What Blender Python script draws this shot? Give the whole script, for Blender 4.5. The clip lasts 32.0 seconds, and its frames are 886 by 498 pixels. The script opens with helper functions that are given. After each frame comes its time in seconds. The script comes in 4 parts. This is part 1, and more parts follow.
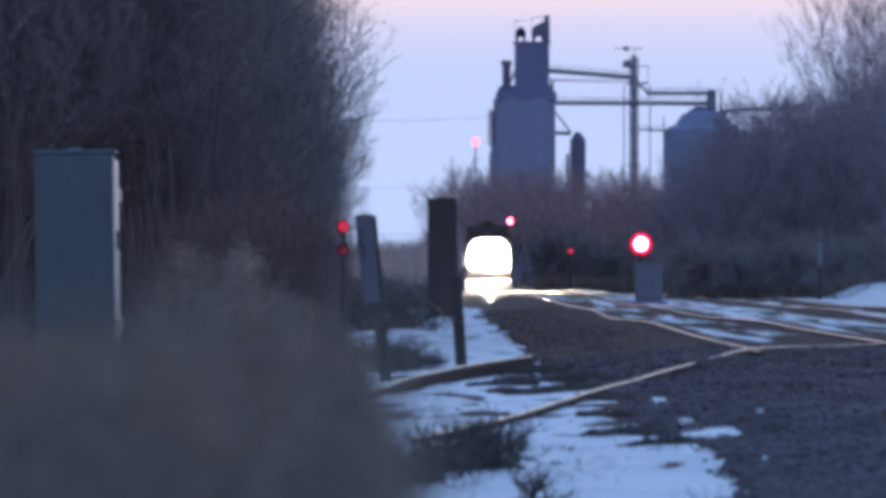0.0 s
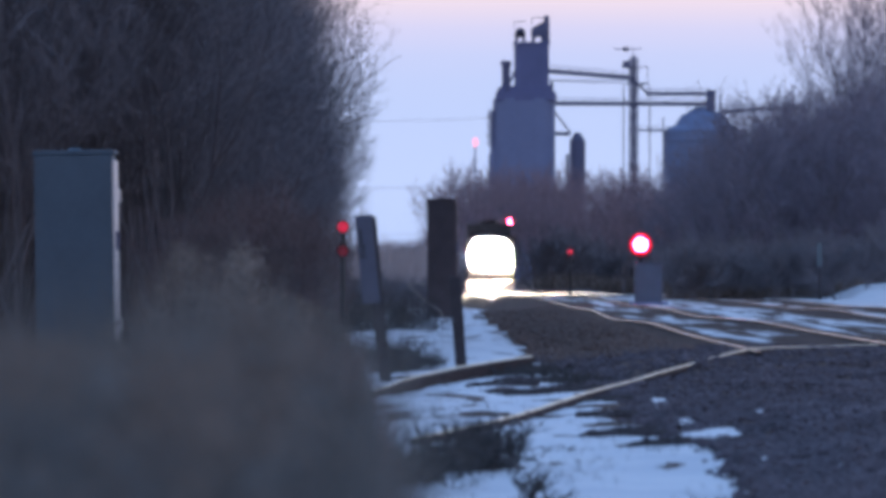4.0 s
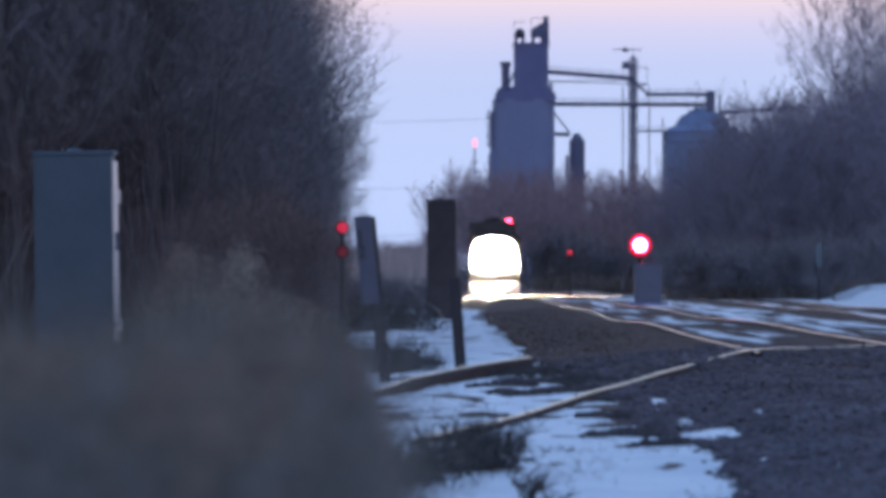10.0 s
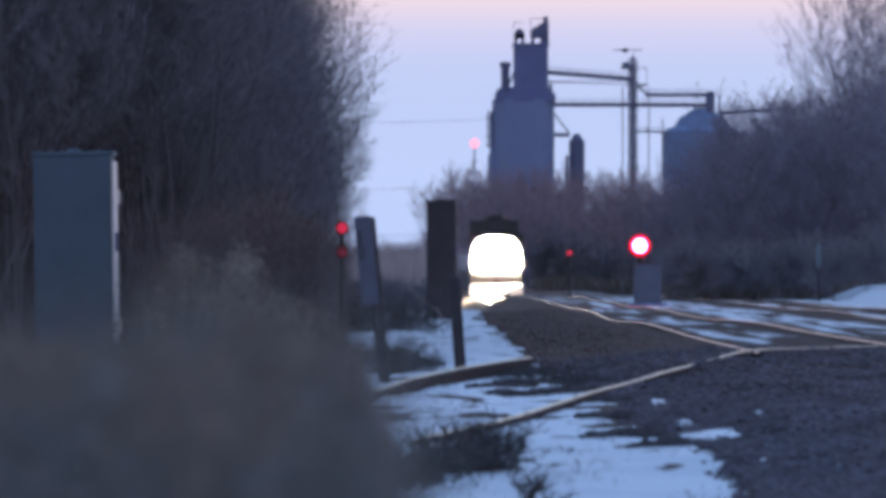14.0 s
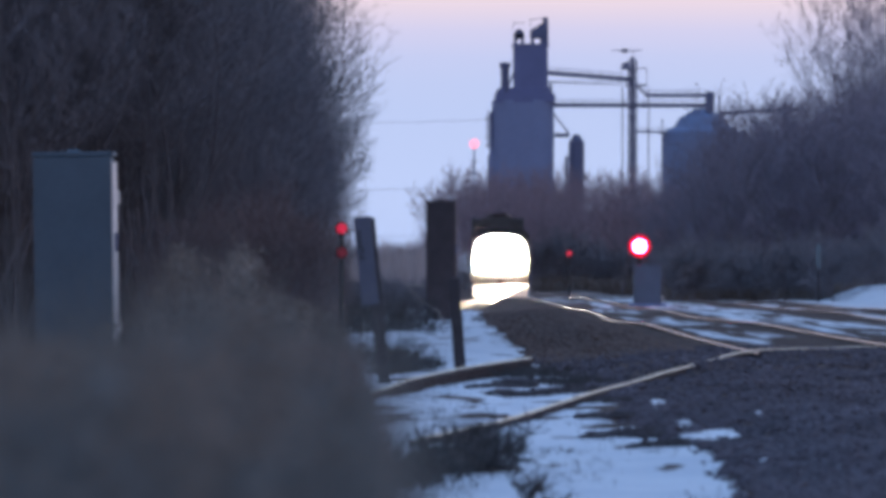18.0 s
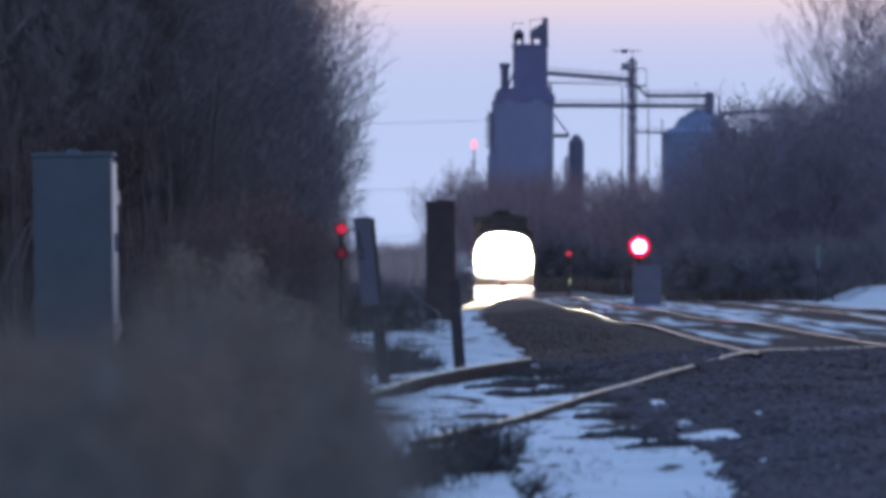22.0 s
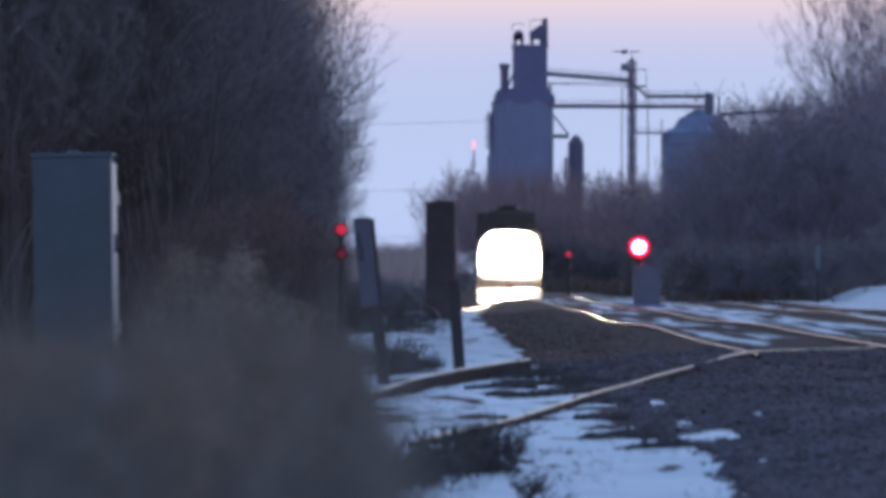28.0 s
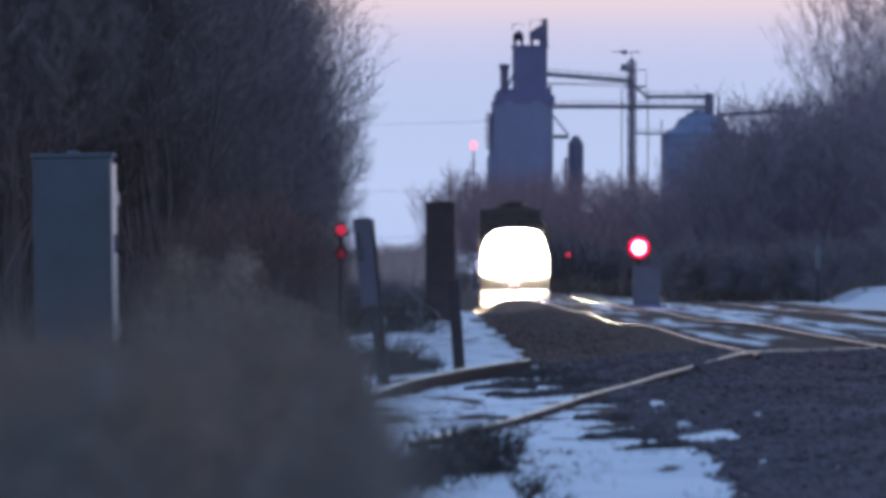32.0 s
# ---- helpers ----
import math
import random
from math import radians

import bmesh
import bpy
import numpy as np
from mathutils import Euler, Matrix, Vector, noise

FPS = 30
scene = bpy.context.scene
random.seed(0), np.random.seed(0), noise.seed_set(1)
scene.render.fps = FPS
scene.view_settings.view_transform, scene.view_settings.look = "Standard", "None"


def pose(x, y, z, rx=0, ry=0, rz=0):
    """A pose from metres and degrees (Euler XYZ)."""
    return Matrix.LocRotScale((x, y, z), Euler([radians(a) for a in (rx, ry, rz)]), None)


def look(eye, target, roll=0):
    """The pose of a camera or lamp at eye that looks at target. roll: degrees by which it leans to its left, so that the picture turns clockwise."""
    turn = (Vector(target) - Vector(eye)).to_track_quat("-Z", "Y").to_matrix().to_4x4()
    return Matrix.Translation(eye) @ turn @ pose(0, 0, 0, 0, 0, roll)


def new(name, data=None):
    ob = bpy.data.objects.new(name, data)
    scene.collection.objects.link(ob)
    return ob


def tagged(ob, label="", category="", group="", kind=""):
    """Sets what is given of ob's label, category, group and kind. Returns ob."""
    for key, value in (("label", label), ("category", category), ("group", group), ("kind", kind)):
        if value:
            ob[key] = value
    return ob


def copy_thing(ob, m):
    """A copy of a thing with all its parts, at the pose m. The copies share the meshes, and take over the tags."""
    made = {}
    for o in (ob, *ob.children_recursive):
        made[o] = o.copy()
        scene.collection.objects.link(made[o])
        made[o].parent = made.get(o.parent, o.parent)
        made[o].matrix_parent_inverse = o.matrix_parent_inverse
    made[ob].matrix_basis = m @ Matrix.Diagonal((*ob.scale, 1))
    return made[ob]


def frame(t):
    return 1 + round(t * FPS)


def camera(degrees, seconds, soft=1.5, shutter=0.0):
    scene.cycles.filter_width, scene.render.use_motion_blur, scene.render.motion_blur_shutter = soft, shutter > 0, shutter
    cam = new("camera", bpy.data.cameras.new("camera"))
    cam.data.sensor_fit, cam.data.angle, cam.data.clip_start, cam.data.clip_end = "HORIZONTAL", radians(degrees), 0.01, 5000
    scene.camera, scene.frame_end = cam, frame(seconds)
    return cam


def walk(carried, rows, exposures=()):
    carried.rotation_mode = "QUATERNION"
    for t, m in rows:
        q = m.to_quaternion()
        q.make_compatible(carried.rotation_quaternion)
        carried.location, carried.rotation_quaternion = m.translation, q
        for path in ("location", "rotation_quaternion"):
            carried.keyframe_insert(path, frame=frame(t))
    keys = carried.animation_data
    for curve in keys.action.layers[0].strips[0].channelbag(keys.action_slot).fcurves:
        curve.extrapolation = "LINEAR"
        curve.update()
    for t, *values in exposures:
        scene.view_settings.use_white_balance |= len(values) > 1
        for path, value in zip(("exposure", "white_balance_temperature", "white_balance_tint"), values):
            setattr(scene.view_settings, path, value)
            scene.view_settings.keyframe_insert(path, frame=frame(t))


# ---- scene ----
# Plan: x to the right, y along the railway away from the camera, z up from the ground beside the camera.
EYE = 0.85
cam = camera(7.477, 32.0, soft=4.6)
cam.data.dof.use_dof = True
cam.data.dof.focus_distance = 95.0
cam.data.dof.aperture_fstop = 11.0


def aim(yaw, up):
    return pose(0, 0, EYE, 90 + up, 0, -yaw)


# a long lens on a tripod that settles very slowly
walk(cam, [(0.0, aim(0.0, 0.148)), (8.0, aim(0.0060, 0.156)), (16.0, aim(0.0110, 0.164)),
           (24.0, aim(0.0150, 0.171)), (32.0, aim(0.0180, 0.178))],
     exposures=[(0.0, 0.18, 6510, 10), (8.0, 0.15, 6580, 10), (16.0, 0.10, 6650, 10), (24.0, 0.04, 6730, 10), (32.0, 0.03, 6800, 10)])

# ---- world and light ----
world = bpy.data.worlds.new("dusk")
scene.world = world
world.use_nodes = True
wn, wl = world.node_tree.nodes, world.node_tree.links
wn.clear()
w_out = wn.new("ShaderNodeOutputWorld")
w_bg = wn.new("ShaderNodeBackground")
w_co = wn.new("ShaderNodeTexCoord")
w_sep = wn.new("ShaderNodeSeparateXYZ")
w_ramp = wn.new("ShaderNodeValToRGB")
wl.new(w_co.outputs["Generated"], w_sep.inputs[0])
wl.new(w_sep.outputs["Z"], w_ramp.inputs[0])
wl.new(w_ramp.outputs[0], w_bg.inputs[0])
wl.new(w_bg.outputs[0], w_out.inputs[0])
sky = [(0.0, (0.47, 0.59, 0.93)), (0.012, (0.49, 0.60, 0.92)), (0.026, (0.485, 0.58, 0.88)), (0.033, (0.545, 0.59, 0.865)), (0.0365, (0.66, 0.62, 0.83)),
       (0.041, (0.86, 0.69, 0.74)), (0.10, (0.74, 0.62, 0.70)), (0.22, (0.46, 0.52, 0.80)), (0.5, (0.275, 0.45, 0.79)), (1.0, (0.165, 0.325, 0.68))]
er = w_ramp.color_ramp.elements
er[0].position, er[0].color = sky[0][0], (*sky[0][1], 1)
er[1].position, er[1].color = sky[-1][0], (*sky[-1][1], 1)
for pos, col in sky[1:-1]:
    e = er.new(pos)
    e.color = (*col, 1)
w_bg.inputs[1].default_value = 1.0

sun_data = bpy.data.lights.new("low_sun", "SUN")
sun_data.energy, sun_data.angle, sun_data.color = 0.3, radians(14), (1.0, 0.74, 0.62)
sun = new("low_sun", sun_data)
sun.matrix_world = look((60, 30, 4.4), (0, 22, 0))


# ---- materials ----
def mat(name, color, rough=0.8, metal=0.0, vary=0.25, scale=8.0, bump=0.3, fine=60.0, dirt=None, dist=0.02):
    """A surface with mottling at two scales and fine relief."""
    m = bpy.data.materials.new(name)
    m.use_nodes = True
    n, l = m.node_tree.nodes, m.node_tree.links
    b = n["Principled BSDF"]
    co = n.new("ShaderNodeTexCoord")
    big, small = n.new("ShaderNodeTexNoise"), n.new("ShaderNodeTexNoise")
    big.inputs["Scale"].default_value, small.inputs["Scale"].default_value = scale, fine
    big.inputs["Detail"].default_value = 6
    l.new(co.outputs["Object"], big.inputs["Vector"])
    l.new(co.outputs["Object"], small.inputs["Vector"])
    ramp = n.new("ShaderNodeValToRGB")
    lo = dirt or tuple(c * (1 - vary) for c in color)
    hi = tuple(min(1, c * (1 + vary)) for c in color)
    ramp.color_ramp.elements[0].color, ramp.color_ramp.elements[1].color = (*lo, 1), (*hi, 1)
    ramp.color_ramp.elements[0].position, ramp.color_ramp.elements[1].position = 0.3, 0.7
    mix = n.new("ShaderNodeMix")
    mix.data_type = "FLOAT"
    mix.inputs[0].default_value = 0.4
    l.new(big.outputs["Fac"], mix.inputs[2])
    l.new(small.outputs["Fac"], mix.inputs[3])
    l.new(mix.outputs[0], ramp.inputs[0])
    l.new(ramp.outputs[0], b.inputs["Base Color"])
    b.inputs["Roughness"].default_value, b.inputs["Metallic"].default_value = rough, metal
    if bump:
        bp = n.new("ShaderNodeBump")
        bp.inputs["Strength"].default_value, bp.inputs["Distance"].default_value = bump, dist
        l.new(small.outputs["Fac"], bp.inputs["Height"])
        l.new(bp.outputs[0], b.inputs["Normal"])
    return m


def glow(name, color, strength):
    m = bpy.data.materials.new(name)
    m.use_nodes = True
    b = m.node_tree.nodes["Principled BSDF"]
    b.inputs["Base Color"].default_value = (*color, 1)
    b.inputs["Emission Color"].default_value = (*color, 1)
    b.inputs["Emission Strength"].default_value = strength
    return m


def island(m, amount=0.5):
    """Tint each loose piece of a mesh a little differently."""
    n, l = m.node_tree.nodes, m.node_tree.links
    b = n["Principled BSDF"]
    src = b.inputs["Base Color"].links[0].from_socket
    geo = n.new("ShaderNodeNewGeometry")
    hsv = n.new("ShaderNodeHueSaturation")
    mr = n.new("ShaderNodeMapRange")
    mr.inputs["To Min"].default_value, mr.inputs["To Max"].default_value = 1 - amount, 1 + amount
    l.new(geo.outputs["Random Per Island"], mr.inputs["Value"])
    l.new(mr.outputs[0], hsv.inputs["Value"])
    l.new(src, hsv.inputs["Color"])
    l.new(hsv.outputs[0], b.inputs["Base Color"])
    return m


BARK = island(mat("bark", (0.12, 0.112, 0.122), 0.95, bump=0), 0.2)
TWIG = island(mat("twig", (0.176, 0.169, 0.188), 0.95, bump=0), 0.12)
# Both lightened to carry distance haze; the far wood's brown is its own.
TWIG_HAZED = island(mat("grey_twig", (0.200, 0.182, 0.225), 0.95, bump=0), 0.15)
TWIG_FAR = island(mat("hazed_brown_twig", (0.270, 0.205, 0.235), 0.95, bump=0), 0.15)
REDBRUSH = island(mat("red_brush", (0.12, 0.085, 0.085), 0.95, bump=0), 0.4)
DRYGRASS = island(mat("dry_grass", (0.146, 0.149, 0.141), 0.95, bump=0, vary=0.45, scale=6), 0.3)
BROWNSTALK = island(mat("brown_stalk", (0.225, 0.152, 0.132), 0.95, bump=0), 0.3)
PLUME = island(mat("plume_fluff", (0.215, 0.178, 0.15), 0.95, bump=0, vary=0.3, scale=5), 0.2)
GREYLEAF = island(mat("grey_green_leaf", (0.188, 0.193, 0.190), 0.95, bump=0, vary=0.3, scale=5), 0.2)
STRAW = island(mat("straw", (0.145, 0.12, 0.105), 0.95, bump=0), 0.4)
REED = island(mat("pale_reed", (0.40, 0.34, 0.33), 0.95, bump=0), 0.25)
WEED = island(mat("weed", (0.062, 0.062, 0.064), 0.95, bump=0), 0.4)
STONE = island(mat("ballast_stone", (0.094, 0.083, 0.100), 0.9, vary=0.6, scale=1.3, fine=120), 0.35)
BROWNSTONE = island(mat("brown_ballast_stone", (0.135, 0.094, 0.08), 0.9, vary=0.3, scale=20, fine=120), 0.2)
GALV = mat("weathered_grey_paint", (0.064, 0.099, 0.132), 0.6, vary=0.16, scale=3, fine=40, bump=0.1, dist=0.004)
# Pale pinkish colour holds the sunset light on the cabinet's right side.
GALV_LIT = mat("sunset_lit_metal", (0.80, 0.74, 0.70), 0.5, metal=0.0, vary=0.15, scale=5, bump=0.1, dist=0.004)
DARKBOX = mat("dark_weathered_paint", (0.06, 0.045, 0.048), 0.7, vary=0.3, scale=4, bump=0.15, dist=0.005)
STEEL = mat("rusty_rail_steel", (0.05, 0.04, 0.042), 0.8, metal=0.1, vary=0.35, scale=6, fine=80, bump=0.3, dist=0.004)
RAILHEAD = mat("polished_rail_head", (0.97, 0.89, 0.80), 0.22, metal=1.0, vary=0.12, scale=2, fine=25, bump=0.04, dist=0.003)
OLDHEAD = mat("dull_rail_head", (0.97, 0.89, 0.69), 0.38, metal=0.8, vary=0.12, scale=3, fine=40, bump=0.1, dist=0.004)
STEEL.node_tree.nodes["Principled BSDF"].inputs["Specular IOR Level"].default_value = 0.08
TIE = mat("creosoted_timber", (0.06, 0.048, 0.042), 0.9, vary=0.4, scale=5, fine=50, bump=0.5)
DARKWOOD = mat("dark_wood", (0.045, 0.04, 0.045), 0.9, vary=0.3, scale=4, fine=60, bump=0.4)
# One grey-blue base colour, tuned to the board's overall tone.
SIGNBOARD = mat("grey_blue_board_paint", (0.082, 0.088, 0.125), 0.7, vary=0.2, scale=5, fine=60, bump=0.15, dist=0.003)
PALESIGN = mat("pale_reflector_paint", (0.11, 0.145, 0.16), 0.6, vary=0.15, scale=5, bump=0)
BLACK = mat("black_paint", (0.02, 0.02, 0.022), 0.6, vary=0.3, bump=0.05)
# Blue cast of these four is distance haze put into their colour.
CONCRETE = mat("hazed_elevator_concrete", (0.215, 0.250, 0.390), 0.9, vary=0.12, scale=0.15, fine=2.0, bump=0.1)
CORRUGATED = mat("hazed_galvanised_sheet", (0.20, 0.265, 0.42), 0.6, metal=0.1, vary=0.12, scale=0.2, fine=3.0, bump=0.1)
CLADDING = mat("hazed_sheet_cladding", (0.155, 0.170, 0.310), 0.8, vary=0.15, scale=0.3, fine=3.0, bump=0.1)
DARKSTEEL = mat("hazed_structural_steel", (0.13, 0.14, 0.225), 0.7, metal=0.2, vary=0.2, scale=0.5, fine=5.0, bump=0.05)
LOCO = mat("loco_paint", (0.06, 0.05, 0.045), 0.45, vary=0.2, scale=1.5, fine=30, bump=0.05, dist=0.003)
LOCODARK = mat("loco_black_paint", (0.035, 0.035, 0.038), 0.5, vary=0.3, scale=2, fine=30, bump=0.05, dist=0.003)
# Pale so lamp spill blows it out, standing in for headlight glare.
PALE = mat("loco_glare_pale_paint", (0.7, 0.66, 0.58), 0.5, vary=0.12, scale=2, fine=30, bump=0.03, dist=0.003)
# Near black so lamp spill behind the nose barely shows.
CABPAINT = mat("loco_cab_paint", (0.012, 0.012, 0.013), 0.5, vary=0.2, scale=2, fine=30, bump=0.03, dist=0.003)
GLASS = mat("dark_glass", (0.03, 0.03, 0.032), 0.12, vary=0.1, bump=0)
LAMP = glow("lit_headlamp_glass", (1.0, 0.90, 0.74), 20000.0)
DITCH = glow("lit_ditch_lamp_glass", (1.0, 0.88, 0.70), 10000.0)
NUMBER = mat("number_board_glass", (0.02, 0.02, 0.02), 0.4, vary=0.2, bump=0)
REDLAMP = glow("lit_red_signal_lens", (1.0, 0.035, 0.09), 90.0)
REDDIM = glow("lit_dim_red_lens", (1.0, 0.03, 0.08), 0.4)
REDFAINT = glow("lit_faint_red_lens", (1.0, 0.05, 0.10), 0.5)
# Outer ring that glows to imitate the halo round the red lamp.
REDHALO = glow("lit_red_halo_ring", (1.0, 0.012, 0.06), 0.55)
SNOW = mat("old_snow", (0.82, 0.84, 0.87), 0.85, vary=0.08, scale=3, fine=30, bump=0.3)
CANE = mat("pale_cane", (0.27, 0.24, 0.22), 0.8, vary=0.2, bump=0)
CASEPAINT = mat("pale_grey_case_paint", (0.115, 0.138, 0.185), 0.6, vary=0.15, scale=4, fine=40, bump=0.1, dist=0.004)
EARTH = island(mat("dark_damp_earth", (0.055, 0.046, 0.050), 0.95, vary=0.3, scale=20, fine=120), 0.35)
REDWEAK = glow("lit_weak_red_lens", (0.28, 0.016, 0.03), 0.14)
BEACON = glow("lit_beacon_lens", (1.0, 0.34, 0.47), 1.2)


def ground_material():
    """Snow beside the line, dark ballast under it, snow drifted between the tracks."""
    m = bpy.data.materials.new("snow_and_ballast")
    m.use_nodes = True
    n, l = m.node_tree.nodes, m.node_tree.links
    b = n["Principled BSDF"]
    geo = n.new("ShaderNodeNewGeometry")
    sep = n.new("ShaderNodeSeparateXYZ")
    l.new(geo.outputs["Position"], sep.inputs[0])

    def noise_tex(scale, detail, stretch=(1, 1, 1)):
        mp, t = n.new("ShaderNodeMapping"), n.new("ShaderNodeTexNoise")
        mp.inputs["Scale"].default_value = stretch
        t.inputs["Scale"].default_value, t.inputs["Detail"].default_value = scale, detail
        l.new(geo.outputs["Position"], mp.inputs[0])
        l.new(mp.outputs[0], t.inputs["Vector"])
        return t.outputs["Fac"]

    def calc(op, a, c=None):
        k = n.new("ShaderNodeMath")
        k.operation = op
        for i, v in enumerate((a, c)):
            if v is None:
                continue
            if isinstance(v, (int, float)):
                k.inputs[i].default_value = v
            else:
                l.new(v, k.inputs[i])
        return k.outputs[0]

    def step(v, lo, hi):
        k = n.new("ShaderNodeMapRange")
        k.interpolation_type = "SMOOTHSTEP"
        k.inputs["From Min"].default_value, k.inputs["From Max"].default_value = lo, hi
        l.new(v, k.inputs["Value"])
        return k.outputs[0]

    x, y = sep.outputs["X"], sep.outputs["Y"]
    ragged = calc("MULTIPLY", calc("SUBTRACT", noise_tex(1.0, 9, (2.6, 0.5, 1)), 0.5), 1.8)
    xs = calc("ADD", x, ragged)
    far = step(y, 61.0, 66.0)
    banded = calc("MULTIPLY", step(y, 30.0, 33.0), calc("SUBTRACT", 1.0, step(y, 46.0, 52.0)))
    tongues = calc("MULTIPLY", calc("MULTIPLY", step(noise_tex(1.0, 7, (0.35, 0.42, 1)), 0.50, 0.60), 0.26), banded)
    tongues = calc("SUBTRACT", tongues, calc("MULTIPLY", calc("SUBTRACT", 1.0, step(y, 31.0, 35.0)), 0.15))
    edge = calc("ADD", calc("ADD", xs, tongues), calc("MULTIPLY", step(y, 46.0, 60.0), 0.34))
    left = calc("MULTIPLY", calc("SUBTRACT", 1.0, step(edge, 1.10, 1.17)), step(xs, -1.5, -1.2))
    # drifts between and beyond the tracks
    xt = calc("ADD", calc("ADD", x, calc("MULTIPLY", y, 0.0008)), calc("MULTIPLY", ragged, 0.22))

    def strip(a, b):
        return calc("MULTIPLY", step(xt, a, a + 0.12), calc("SUBTRACT", 1.0, step(xt, b - 0.12, b)))

    thin = step(noise_tex(1.0, 6, (0.8, 0.12, 1)), 0.44, 0.54)
    between = calc("MAXIMUM", strip(4.55, 6.1), calc("MULTIPLY", strip(7.0, 7.75), thin))
    beyond = step(xt, 8.8, 8.95)
    inside = calc("MULTIPLY", strip(2.95, 3.95), step(noise_tex(1.0, 6, (1.2, 0.10, 1)), 0.44, 0.54))
    # Snow colour darkened far off so the headlamps' spill stays dim there.
    far_darkening = calc("SUBTRACT", 1.0, calc("MULTIPLY", step(y, 290.0, 360.0), 0.85))
    broken_drift = calc("MULTIPLY", calc("MAXIMUM", inside, between), step(noise_tex(1.0, 8, (3.2, 0.09, 1)), 0.42, 0.55))
    drift = calc("MULTIPLY", calc("MULTIPLY", far, far_darkening), calc("MAXIMUM", broken_drift, calc("MULTIPLY", beyond, 0.85)))
    patches = calc("MULTIPLY", step(noise_tex(0.35, 5, (1.6, 0.5, 1)), 0.655, 0.68), calc("SUBTRACT", 1.0, far))
    # bare earth and dead stalks breaking the snow
    # more of it shows in the trodden strip between the two spur rails
    strip_band = calc("MULTIPLY", step(y, 36.0, 38.5), calc("SUBTRACT", 1.0, step(y, 46.0, 49.0)))
    bare = step(calc("ADD", noise_tex(1.0, 10, (1.9, 0.55, 1)), calc("MULTIPLY", strip_band, 0.03)), 0.585, 0.62)
    snow = calc("MAXIMUM", calc("MULTIPLY", left, calc("SUBTRACT", 1.0, bare)), calc("MAXIMUM", drift, patches))
    dark, white, mix = n.new("ShaderNodeValToRGB"), n.new("ShaderNodeValToRGB"), n.new("ShaderNodeMix")
    for ramp, lo, hi in ((dark, (0.062, 0.043, 0.037), (0.145, 0.102, 0.088)), (white, (0.74, 0.77, 0.82), (0.90, 0.91, 0.93))):
        ramp.color_ramp.elements[0].color, ramp.color_ramp.elements[1].color = (*lo, 1), (*hi, 1)
        ramp.color_ramp.elements[0].position, ramp.color_ramp.elements[1].position = 0.3, 0.7
    clod = n.new("ShaderNodeMix")
    clod.data_type = "FLOAT"
    clod.inputs[0].default_value = 0.5
    l.new(noise_tex(26, 8), clod.inputs[2])
    l.new(noise_tex(1.0, 6, (2.2, 0.35, 1)), clod.inputs[3])
    l.new(clod.outputs[0], dark.inputs[0])
    l.new(noise_tex(1.5, 6), white.inputs[0])
    mix.data_type = "RGBA"
    l.new(snow, mix.inputs[0])
    l.new(dark.outputs[0], mix.inputs[6])
    l.new(white.outputs[0], mix.inputs[7])
    l.new(mix.outputs[2], b.inputs["Base Color"])
    b.inputs["Roughness"].default_value = 0.9
    b.inputs["Specular IOR Level"].default_value = 0.12
    bp = n.new("ShaderNodeBump")
    bp.inputs["Distance"].default_value, bp.inputs["Strength"].default_value = 0.05, 0.6
    l.new(noise_tex(9, 6), bp.inputs["Height"])
    l.new(bp.outputs[0], b.inputs["Normal"])
    return m


GROUND = ground_material()


